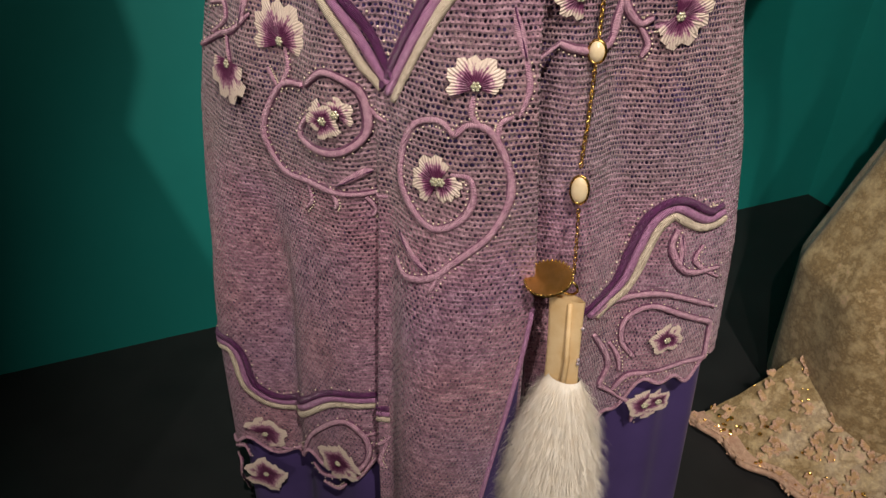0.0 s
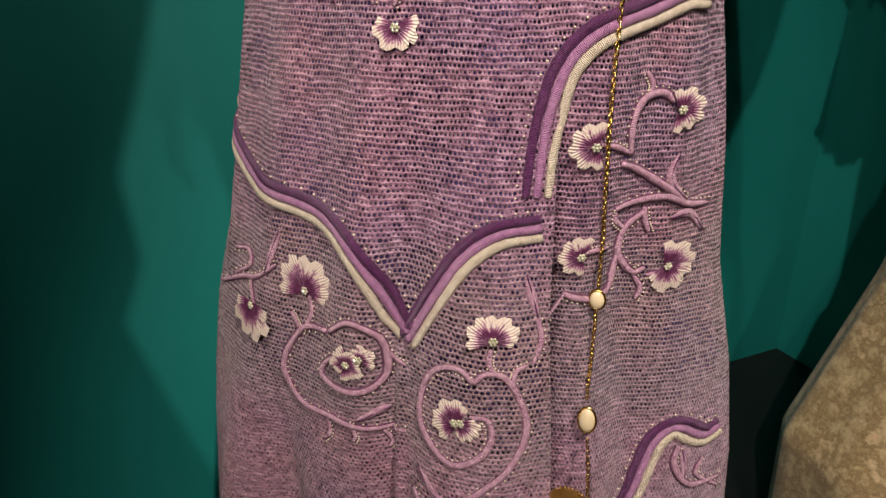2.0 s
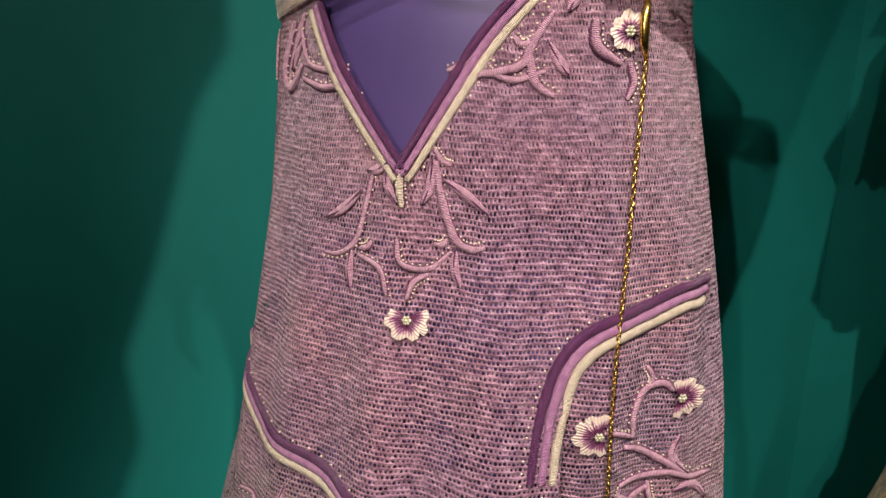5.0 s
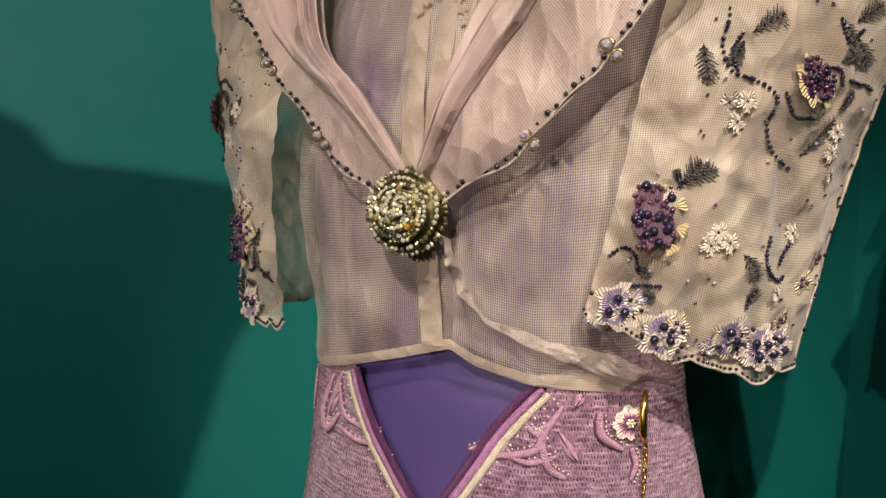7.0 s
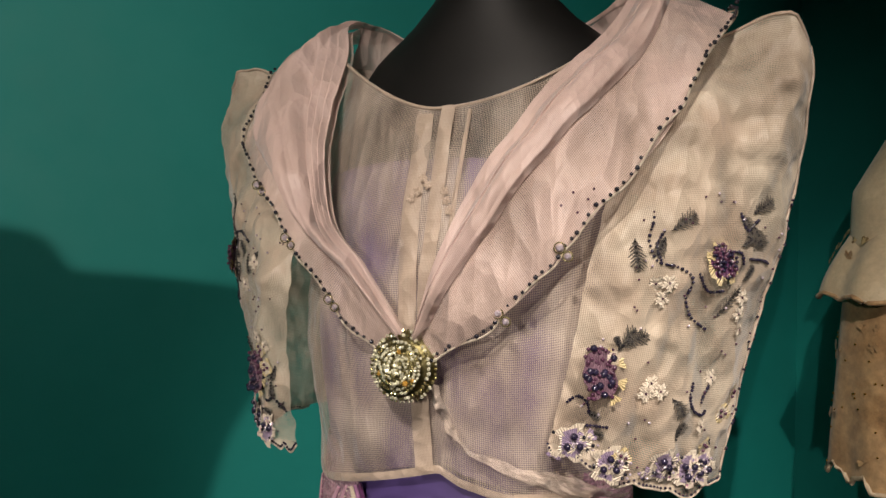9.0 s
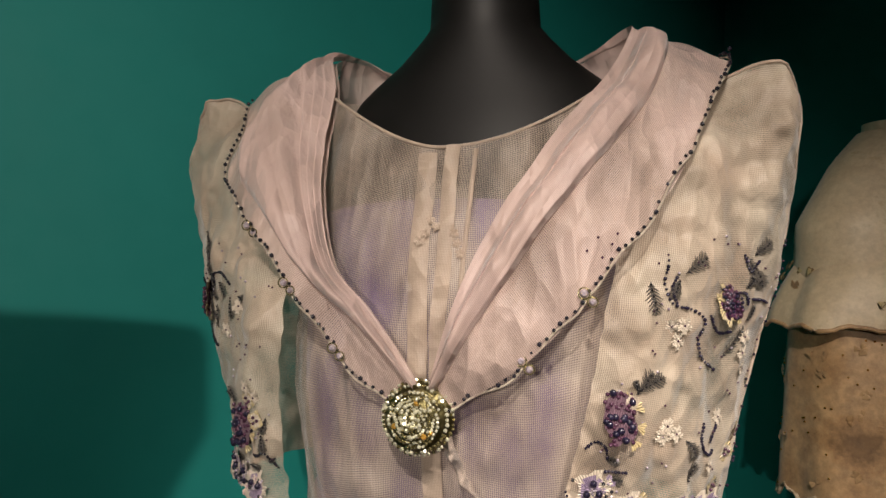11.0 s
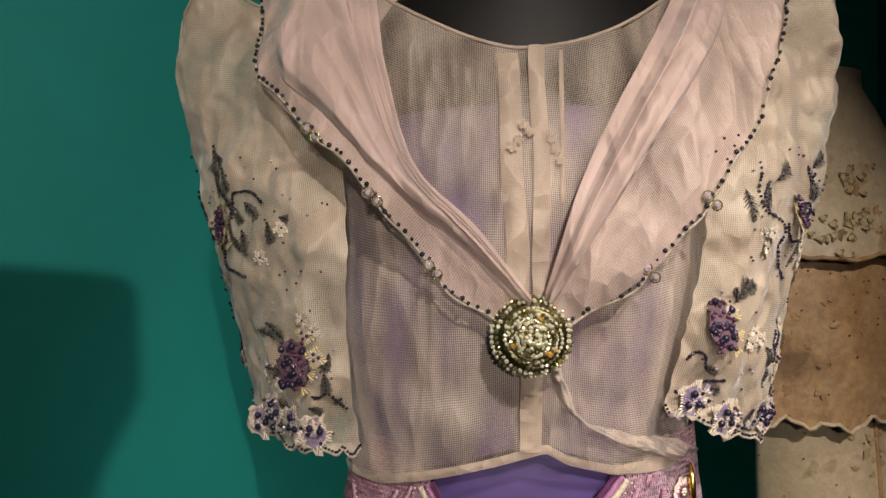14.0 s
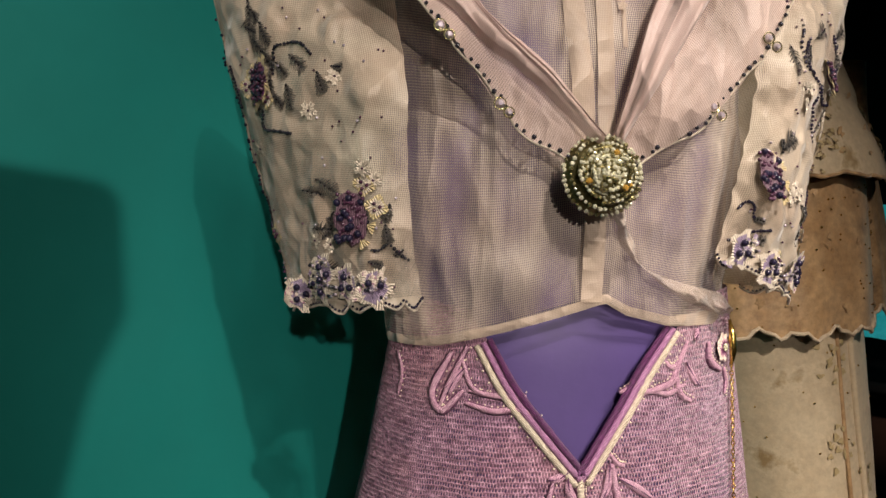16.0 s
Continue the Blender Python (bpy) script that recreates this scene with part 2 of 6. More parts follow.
MAT_WALL = wall_paint()
MAT_FLOOR = plain("black_plinth_paint", (0.010, 0.010, 0.011), (0.018, 0.018, 0.019), 8, 0.5, relief=0.1)
MAT_DARK = plain("black_partition", (0.006, 0.006, 0.007), (0.011, 0.011, 0.012), 5, 0.7, relief=0.1)
MAT_FORM = plain("black_form", (0.004, 0.0038, 0.0036), (0.006, 0.0057, 0.0054), 30, 0.5, relief=0.12)
MAT_KNIT = knit_material()
MAT_SATIN = plain("violet_satin", (0.052, 0.032, 0.125), (0.066, 0.041, 0.155), 14, 0.5, relief=0.15, depth=0.002, sheen=0.04)
MAT_LINING = plain("lavender_lining", (0.100, 0.064, 0.135), (0.165, 0.112, 0.210), 20, 0.6, sheen=0.2)
MAT_SHEER = sheer("peach_sheer", (0.56, 0.475, 0.395), 0.48, 0.95, lines=0.0016, contrast=0.8, tint=(0.44, 0.35, 0.28), drape=(1.6, 1, 0.35))
MAT_SLEEVE = sheer("ivory_sheer", (0.60, 0.52, 0.41), 0.66, 1.1, lines=0.0016, contrast=0.6, tint=(0.45, 0.34, 0.255), crinkle=0.42, drape=(1, 1, 0.6), cells=(21, 58))
MAT_COLLAR = sheer("blush_sheer", (0.60, 0.455, 0.41), 0.70, 0.60, lines=0.0016, contrast=0.55, tint=(0.50, 0.38, 0.32), crinkle=0.55, drape=(1.3, 1, 0.6))
MAT_FOLD = sheer("blush_fold", (0.58, 0.44, 0.405), 0.90, 0.20, contrast=0.25, tint=(0.54, 0.40, 0.35), crinkle=0.5, drape=(1.3, 1, 0.5))
MAT_THROAT = thread("plum_throat_thread", (0.11, 0.030, 0.075), (0.24, 0.085, 0.18), 0.0008)
MAT_PETAL = petal_material("petal_thread", (0.10, 0.018, 0.065), (0.34, 0.14, 0.24), (0.70, 0.58, 0.50))
MAT_HEM = sheer("peach_hem", (0.58, 0.46, 0.36), 0.78, 0.25, contrast=0.3)
MAT_DEEP = thread("plum_thread", (0.075, 0.012, 0.070), (0.15, 0.030, 0.135))
MAT_MAUVE = thread("mauve_thread", (0.36, 0.14, 0.31), (0.54, 0.26, 0.46))
MAT_CREAM = thread("cream_thread", (0.62, 0.51, 0.38), (0.82, 0.71, 0.57))
MAT_PINK = thread("pink_thread", (0.46, 0.22, 0.34), (0.70, 0.42, 0.53))
MAT_NAVY = plain("navy_beads", (0.008, 0.007, 0.016), (0.022, 0.017, 0.042), 300, 0.18, relief=0)
MAT_BLACK = plain("black_beads", (0.008, 0.008, 0.010), (0.02, 0.018, 0.03), 300, 0.2, relief=0)
MAT_PLUM = plain("plum_beads", (0.035, 0.014, 0.028), (0.09, 0.034, 0.065), 300, 0.2, relief=0)
MAT_YELLOW = thread("yellow_thread", (0.46, 0.35, 0.17), (0.60, 0.50, 0.28))
MAT_LEAF = thread("dark_leaf_thread", (0.020, 0.018, 0.017), (0.13, 0.11, 0.085), 0.0016)
MAT_WHITE = thread("white_thread", (0.55, 0.46, 0.36), (0.68, 0.60, 0.49))
MAT_GOLD = plain("gold", (0.72, 0.46, 0.10), (0.85, 0.58, 0.18), 200, 0.26, metal=1.0, relief=0.2, depth=0.0005)
MAT_GILT = plain("brooch_metal", (0.10, 0.085, 0.035), (0.22, 0.19, 0.09), 300, 0.4, metal=1.0, relief=0.3, depth=0.0005)
MAT_IVORY = plain("ivory_cabochon", (0.70, 0.56, 0.34), (0.78, 0.66, 0.44), 120, 0.25, relief=0, coat=0.5)
MAT_GEM = plain("cut_stone", (0.62, 0.60, 0.38), (0.95, 0.93, 0.76), 700, 0.16, metal=0.55, relief=0, coat=0.6)
MAT_CRYSTAL = plain("lilac_crystal", (0.50, 0.40, 0.50), (0.90, 0.82, 0.88), 500, 0.10, metal=0.6, relief=0)
MAT_HIDE = plain("pale_hide", (0.62, 0.42, 0.20), (0.74, 0.56, 0.32), 60, 0.6)
MAT_FUR = plain("white_fur", (0.82, 0.74, 0.62), (0.92, 0.88, 0.80), 90, 0.7, relief=0)
MAT_BROCADE = brocade("ivory_brocade", (0.57, 0.465, 0.315), (0.50, 0.395, 0.26), (0.30, 0.20, 0.09), 12, 0.25, 0.72)
MAT_BRONZE = brocade("bronze_lace", (0.36, 0.215, 0.100), (0.46, 0.30, 0.155), (0.20, 0.115, 0.05), 9, 0.55)
MAT_TRAIN = brocade("olive_brocade", (0.46, 0.36, 0.20), (0.24, 0.165, 0.075), (0.52, 0.34, 0.23), 30)
MAT_RUFFLE = sheer("pale_selvedge", (0.68, 0.56, 0.47), 0.50, 0.7, contrast=0.6, crinkle=1.0)
MAT_AMBER = plain("amber_stone", (0.50, 0.26, 0.04), (0.70, 0.42, 0.10), 300, 0.1, metal=0.5, relief=0)
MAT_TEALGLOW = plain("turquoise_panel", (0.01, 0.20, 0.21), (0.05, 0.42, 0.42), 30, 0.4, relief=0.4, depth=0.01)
# emission stands in for light on the panel, which has no lamp
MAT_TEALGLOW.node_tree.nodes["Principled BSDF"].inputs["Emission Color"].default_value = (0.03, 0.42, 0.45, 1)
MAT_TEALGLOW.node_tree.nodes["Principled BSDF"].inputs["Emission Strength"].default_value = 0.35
MAT_LILAC = thread("lilac_thread", (0.20, 0.14, 0.25), (0.38, 0.29, 0.41), 0.0008)
MAT_SIGN = plain("sign_face", (0.10, 0.12, 0.10), (0.14, 0.16, 0.13), 18, 0.4, relief=0)
MAT_SIGN.node_tree.nodes["Principled BSDF"].inputs["Emission Color"].default_value = (0.30, 0.36, 0.30, 1)
MAT_SIGN.node_tree.nodes["Principled BSDF"].inputs["Emission Strength"].default_value = 0.25
MAT_CREAMLACE = plain("cream_lace", (0.55, 0.42, 0.28), (0.70, 0.58, 0.42), 120, 0.6, relief=0.8, depth=0.003)
MAT_OLIVE = plain("brown_sprig_thread", (0.13, 0.085, 0.035), (0.24, 0.16, 0.075), 200, 0.55, relief=0.3)
MAT_DARN = thread("plum_darning", (0.085, 0.035, 0.060), (0.20, 0.11, 0.15), 0.0014)
MAT_BROWN = plain("red_brown_lacquer", (0.10, 0.050, 0.038), (0.15, 0.075, 0.055), 12, 0.45, relief=0.1)
MAT_LACE = plain("rose_gold_lace", (0.50, 0.29, 0.20), (0.68, 0.47, 0.33), 150, 0.5, relief=0.9, depth=0.004)
MAT_SPRIG = plain("olive_sprig_thread", (0.34, 0.26, 0.13), (0.50, 0.38, 0.20), 200, 0.55, relief=0.3)
MAT_FORM.node_tree.nodes["Principled BSDF"].inputs["Specular IOR Level"].default_value = 0.22
MAT_SMOKE = plain("smoky_stone", (0.20, 0.17, 0.07), (0.48, 0.42, 0.20), 700, 0.16, metal=0.8, relief=0, coat=0.5)

# ---- mesh tools ----
def finish(bm, name, mat, smooth=True):
    me = bpy.data.meshes.new(name)
    bm.normal_update()
    bm.to_mesh(me)
    bm.free()
    for m in mat if isinstance(mat, (list, tuple)) else [mat]:
        me.materials.append(m)
    if smooth:
        me.polygons.foreach_set("use_smooth", [True] * len(me.polygons))
    return me


def part(name, bm, mat, parent, label="", smooth=True, kind=""):
    ob = new(name, finish(bm, name, mat, smooth))
    ob.parent = parent
    if not kind and any(w in name for w in ("beading", "bead_edging", "seed_bead", "petal_bead", "pave", "link_run")):
        kind = "stuff"
    return tagged(ob, label, kind=kind)


def thing(name, m, label, category, group="", kind=""):
    ob = new(name)
    ob.matrix_world = m
    return tagged(ob, label, category, group, kind)


def spline(points, n):
    """n points along a smooth curve through the given ones."""
    p = [Vector(q) for q in points]
    p = [2 * p[0] - p[1]] + p + [2 * p[-1] - p[-2]]
    out, spans = [], len(p) - 3
    for i in range(n):
        s = i / (n - 1) * spans
        k = min(int(s), spans - 1)
        t = s - k
        a, b, c, d = p[k:k + 4]
        out.append(0.5 * (2 * b + (c - a) * t + (2 * a - 5 * b + 4 * c - d) * t * t + (3 * b - a - 3 * c + d) * t ** 3))
    return out


def sheet(fn, nu, nv, closed=False, bm=None, uvfn=None):
    """A grid surface fn(u, v), u and v from 0 to 1, with UVs in metres along its rows and columns."""
    bm = bm or bmesh.new()
    uv = bm.loops.layers.uv.verify()
    pts = [[Vector(fn(i / nu, j / nv)) for i in range(nu + 1)] for j in range(nv + 1)]
    mid = pts[nv // 2]
    ulen = [0.0]
    for a, b in zip(mid, mid[1:]):
        ulen.append(ulen[-1] + (b - a).length)
    col = [pts[j][nu // 2] for j in range(nv + 1)]
    vlen = [0.0]
    for a, b in zip(col, col[1:]):
        vlen.append(vlen[-1] + (b - a).length)
    vs = [[bm.verts.new(p) for p in (row[:-1] if closed else row)] for row in pts]
    for j in range(nv):
        for i in range(nu):
            i2 = (i + 1) % nu if closed else i + 1
            f = bm.faces.new((vs[j][i], vs[j][i2], vs[j + 1][i2], vs[j + 1][i]))
            for l, (a, b) in zip(f.loops, ((i, j), (i + 1, j), (i + 1, j + 1), (i, j + 1))):
                l[uv].uv = uvfn(a / nu, b / nv) if uvfn else (ulen[a], vlen[b])
    return bm


def tube(points, radius, sides=8, flat=1.0, up=None, bm=None, ends=True):
    """A cord along points; radius a number or a function of 0 to 1; flat squashes it along up(point index)."""
    bm = bm or bmesh.new()
    uv = bm.loops.layers.uv.verify()
    p = [Vector(q) for q in points]
    rings, run, runs = [], 0.0, []
    for i, c in enumerate(p):
        t = (p[min(i + 1, len(p) - 1)] - p[max(i - 1, 0)])
        t = t.normalized() if t.length > 1e-9 else Vector((0, 0, 1))
        n = Vector(up[i]) if up else (Vector((0, -1, 0)) if abs(t.y) < 0.9 else Vector((1, 0, 0)))
        s = t.cross(n).normalized()
        n = s.cross(t).normalized()
        r = radius(i / (len(p) - 1)) if callable(radius) else radius
        rings.append([bm.verts.new(c + r * (math.cos(a) * s + flat * math.sin(a) * n)) for a in [2 * math.pi * k / sides for k in range(sides)]])
        run += (c - p[i - 1]).length if i else 0.0
        runs.append(run)
    for i in range(len(rings) - 1):
        for k in range(sides):
            k2 = (k + 1) % sides
            f = bm.faces.new((rings[i][k], rings[i][k2], rings[i + 1][k2], rings[i + 1][k]))
            for l, (a, b) in zip(f.loops, ((i, k), (i, k + 1), (i + 1, k + 1), (i + 1, k))):
                l[uv].uv = (runs[a], b / sides * 0.01)
    if ends:
        bm.faces.new(rings[0][::-1])
        bm.faces.new(rings[-1])
    return bm


def ball(bm, c, r, squash=(1, 1, 1), sub=1, turn=None):
    m = Matrix.Translation(c) @ (turn or Matrix()) @ Matrix.Diagonal((r * squash[0], r * squash[1], r * squash[2], 1))
    bmesh.ops.create_icosphere(bm, subdivisions=sub, radius=1, matrix=m)
    return bm


def beads(spots, r, sub=1):
    """Many small beads in one mesh, quickly."""
    base = bmesh.new()
    bmesh.ops.create_icosphere(base, subdivisions=sub, radius=1)
    bv = [v.co.copy() for v in base.verts]
    bf = [[v.index for v in f.verts] for f in base.faces]
    base.free()
    bm = bmesh.new()
    for k, c in enumerate(spots):
        rr = r[k] if isinstance(r, list) else r
        vs = [bm.verts.new(Vector(c) + rr * q) for q in bv]
        for f in bf:
            bm.faces.new([vs[i] for i in f])
    return bm


def table(x, rows):
    xs, ys = zip(*rows)
    return float(np.interp(x, xs, ys))


def smooth(a, b, x):
    t = min(1.0, max(0.0, (x - a) / (b - a)))
    return t * t * (3 - 2 * t)


def rough(x, y, z, s=1.0):
    return noise.noise(Vector((x * s, y * s, z * s)))

# ---- the room: plinth floor, two teal walls that meet in a corner, the dark gallery round them ----
FLOOR = 0.18
CORNER = Vector((0.93, 1.54, 0))
ALONG = Vector((0.935, 0.354, 0)).normalized()
ASIDE = Vector((ALONG.y, -ALONG.x, 0))


def slab(name, a, b, z0, z1, back, mat, label="", category="wall"):
    """An upright wall from plan point a to b, its thickness away from the room."""
    bm = bmesh.new()
    n = Vector((back[0], back[1], 0))
    c = [Vector((*p.xy, z)) for z in (z0, z1) for p in (a, b, b + n, a + n)]
    v = [bm.verts.new(q) for q in c]
    for f in ((0, 1, 5, 4), (1, 2, 6, 5), (2, 3, 7, 6), (3, 0, 4, 7), (4, 5, 6, 7), (3, 2, 1, 0)):
        bm.faces.new([v[i] for i in f])
    ob = new(name, finish(bm, name, mat, False))
    return tagged(ob, label, category, kind="structure")


slab("wall_north", CORNER - 4.2 * ALONG, CORNER, 0.0, 3.4, -0.12 * ASIDE, MAT_WALL, "smooth teal painted gallery wall")
slab("wall_east", CORNER - 0.05 * ASIDE, CORNER + 0.62 * ASIDE, 0.0, 3.4, 0.12 * ALONG, MAT_WALL, "teal painted return wall beside the plinth")
slab("wall_far", Vector((3.6, 3.4, 0)), Vector((3.6, -4.6, 0)), 0.0, 3.4, (0.12, 0), MAT_DARK, "black wall of the dark gallery beyond")
slab("wall_west", Vector((-3.2, -4.6, 0)), Vector((-3.2, 0.6, 0)), 0.0, 3.4, (-0.12, 0), MAT_DARK, "black gallery wall")
slab("wall_south", Vector((3.6, -4.6, 0)), Vector((-3.2, -4.6, 0)), 0.0, 3.4, (0, -0.12), MAT_DARK, "black gallery wall")
slab("wall_back", CORNER + 0.14 * ALONG, Vector((3.6, 2.6, 0)), 0.0, 3.4, (0, 0.12), MAT_DARK, "black partition beyond the teal wall")


def flat_box(name, x0, x1, y0, y1, z0, z1, mat, label, category):
    bm = bmesh.new()
    bmesh.ops.create_cube(bm, size=1, matrix=Matrix.Translation(((x0 + x1) / 2, (y0 + y1) / 2, (z0 + z1) / 2)) @ Matrix.Diagonal((x1 - x0, y1 - y0, z1 - z0, 1)))
    return tagged(new(name, finish(bm, name, mat, False)), label, category, kind="structure")


flat_box("floor", -3.2, 3.6, -4.6, 3.4, -0.1, 0.0, MAT_DARK, "dark gallery floor", "floor")
flat_box("ceiling", -3.2, 3.6, -4.6, 3.4, 3.4, 3.5, MAT_DARK, "black gallery ceiling", "ceiling")
flat_box("plinth", -3.1, 2.4, -0.05, 3.3, 0.002, FLOOR, MAT_FLOOR, "low matt black display plinth", "plinth")

# ---- the dress: its own axes, x to its left arm, -y to its front ----
DRESS = pose(-0.008, 0.574, 0, 0, 0, -26.0)
# ---- surface ----
SK_A = [(0.18, 0.325), (0.55, 0.302), (0.70, 0.286), (0.80, 0.268), (0.90, 0.240), (1.00, 0.222), (1.10, 0.202), (1.20, 0.182), (1.30, 0.162), (1.36, 0.156)]
SK_Y = [(0.22, 0.10), (0.50, 0.09), (0.85, 0.07), (1.00, 0.06), (1.15, 0.045), (1.30, 0.02), (1.36, 0.02)]
SK_B = [(0.22, 0.24), (0.50, 0.22), (0.85, 0.18), (1.00, 0.15), (1.15, 0.12), (1.30, 0.095), (1.36, 0.09)]
SK_C = [(0.22, -0.030), (0.55, -0.026), (0.80, -0.016), (1.00, -0.004), (1.20, 0.004), (1.36, 0.006)]


def skirt(theta, z, off=0.0):
    """A point of the overskirt: theta in radians from the front to its left."""
    a, b = table(z, SK_A) + off, table(z, SK_B) + off
    x, y = table(z, SK_C) + a * math.sin(theta), table(z, SK_Y) - b * math.cos(theta)
    low = smooth(1.10, 0.84, z)
    # front panel laps over and stands proud; the side behind it lies back
    lap = smooth(0.560, 0.600, theta) * smooth(1.7, 1.0, theta)
    push = -0.045 * low * lap
    push += 0.012 * low * math.exp(-((theta - 0.38) / 0.16) ** 2)
    push -= 0.014 * low * math.exp(-((theta - 0.07) / 0.08) ** 2)
    deep = smooth(0.86, 0.58, z)
    push -= 0.030 * deep * math.exp(-((theta + 0.40) / 0.10) ** 2)
    push += 0.016 * deep * math.exp(-((theta + 0.64) / 0.11) ** 2)
    push += 0.014 * deep * math.exp(-((theta - 0.24) / 0.10) ** 2) - 0.010 * deep * math.exp(-((theta - 0.12) / 0.04) ** 2)
    push -= 0.022 * smooth(0.92, 0.62, z) * smooth(0.075, 0.050, theta) * smooth(-0.34, 0.0, theta)
    push += 0.004 * low * math.sin(9 * theta + 2.0 * z)
    push += 0.0034 * smooth(1.26, 1.02, z) * math.sin(15 * theta + 1.3 + 1.5 * z)
    return (x + push * math.sin(theta), y - push * math.cos(theta), z)


def bodice_y(x, z):
    a = table(z, [(1.28, 0.156), (1.36, 0.162), (1.45, 0.172), (1.55, 0.168), (1.63, 0.158), (1.76, 0.150)])
    f = table(z, [(1.28, 0.100), (1.33, 0.106), (1.40, 0.120), (1.46, 0.127), (1.52, 0.126), (1.58, 0.112), (1.67, 0.082), (1.74, 0.050), (1.80, 0.03)])
    s = max(-1.0, min(1.0, x / a))
    return 0.028 - f * math.sqrt(max(0.0, 1 - abs(s) ** 2.3)), a
# ---- end surface ----


def skirt_xz(x, z, off=0.0015):
    """A place on the skirt's front by its x and z, lifted by off, and the outward normal there."""
    lo, hi = -1.5, 1.5
    for _ in range(16):
        th = (lo + hi) / 2
        lo, hi = (th, hi) if skirt(th, z)[0] < x else (lo, th)
    p = Vector(skirt(th, z))
    n = (Vector(skirt(th + 0.01, z)) - p).cross(Vector(skirt(th, z + 0.004)) - p).normalized()
    return p + off * n, n


def front_xz(x, z, off=0.002):
    y, a = bodice_y(x, z)
    d = 0.003
    n = Vector((-(bodice_y(x + d, z)[0] - bodice_y(x - d, z)[0]) / (2 * d), 1.0, -(bodice_y(x, z + d)[0] - bodice_y(x, z - d)[0]) / (2 * d)))
    n = -n.normalized()
    return Vector((x, y, z)) + off * n, n


# the form that wears it
def form_section(z):
    return (table(z, [(0.22, 0.10), (0.9, 0.14), (1.10, 0.165), (1.31, 0.135), (1.45, 0.150), (1.60, 0.145), (1.66, 0.150), (1.70, 0.150), (1.735, 0.128), (1.765, 0.090), (1.80, 0.057), (1.87, 0.053), (1.93, 0.054)]),
            table(z, [(0.22, 0.08), (0.9, 0.09), (1.10, 0.080), (1.31, 0.080), (1.45, 0.106), (1.55, 0.098), (1.66, 0.082), (1.70, 0.074), (1.735, 0.066), (1.765, 0.061), (1.80, 0.056), (1.87, 0.052), (1.93, 0.052)]),
            table(z, [(0.22, 0.05), (1.31, 0.03), (1.60, 0.032), (1.70, 0.042), (1.80, 0.050), (1.93, 0.045)]))


def mannequin():
    def fn(u, v):
        z = FLOOR + v * (1.93 - FLOOR)
        a, b, c = form_section(z)
        return (0.018 * smooth(1.5, 1.75, z) + a * math.sin(2 * math.pi * u), c - b * math.cos(2 * math.pi * u), z)
    bm = sheet(fn, 48, 150, closed=True)
    bm.verts.ensure_lookup_table()
    bm.faces.new([bm.verts[150 * 48 + i] for i in range(48)])
    ob = new("mannequin", finish(bm, "mannequin", MAT_FORM))
    ob.matrix_world = DRESS
    tagged(ob, "matt black headless mannequin under the lilac dress", "mannequin")


mannequin()

# violet satin underskirt, seen through the open waist and below the knitted hem
under = thing("underskirt", DRESS, "plain violet satin underskirt beneath the knitted overskirt", "skirt")


def under_fn(u, v):
    th, z = 2 * math.pi * (u - 0.5), 0.184 + v * 1.165
    q = Vector(skirt(th, z, -0.010))
    c = Vector((table(z, SK_C), table(z, SK_Y), z))
    q = c + (q - c) * (1.0 - 0.012 * smooth(0.95, 0.5, z) * (1 + math.sin(23 * th)))
    q.z = z
    return q


part("satin_skirt", sheet(under_fn, 220, 70, closed=True), MAT_SATIN, under)

# knitted overskirt with a pointed opening at the waist and a wavy hem
over = thing("overskirt", DRESS, "lilac open-knit overskirt with raised embroidery and scalloped hem", "skirt")


def skirt_top(th):
    x = 0.170 * math.sin(th) + 0.005
    if math.cos(th) < 0:
        return 1.345
    left, right = (x + 0.006 + 0.100) / 0.100, (0.110 - x - 0.006) / 0.110
    dip = max(0.0, min(left, right))
    return 1.345 - 0.146 * dip


def skirt_hem(th):
    if th < 0.06:
        return 0.437 + 0.10 * max(-1.0, th) + 0.012 * math.sin(19 * th) + 0.006 * math.sin(43 * th)
    if th < 0.58:
        return 0.27
    return 0.500 + 0.06 * smooth(0.7, 1.4, th) + 0.010 * math.sin(17 * th) + 0.006 * math.sin(39 * th)


def lap_edge(z):
    """The angle of the lapped panel's free edge, which swings inward towards the floor."""
    return 0.58 - 0.17 * smooth(0.76, 0.36, z)


def knit_panel(t0, t1, nu, off, label, lapped=False):
    """One knitted panel between two angles; the knit runs in true rows whatever the hem does."""
    def place(u, v):
        th = t0 + (t1 - t0) * u
        inner = min(max(th, t0 + 0.004), t1 - 0.004)
        z = skirt_hem(inner) + v * (skirt_top(th) - skirt_hem(inner))
        return th, z

    def fn(u, v):
        th, z = place(u, v)
        fuzz = 0.0007 * rough(th * 0.24, z, 0, 320)
        if lapped:
            th = t0 + (lap_edge(z) - t0) * u
        return skirt(th, z, off + fuzz)

    def uvfn(u, v):
        th, z = place(u, v)
        return (th * 0.235, z)
    return part("knitted_panel", sheet(fn, nu, 170, uvfn=uvfn), MAT_KNIT, over, label)


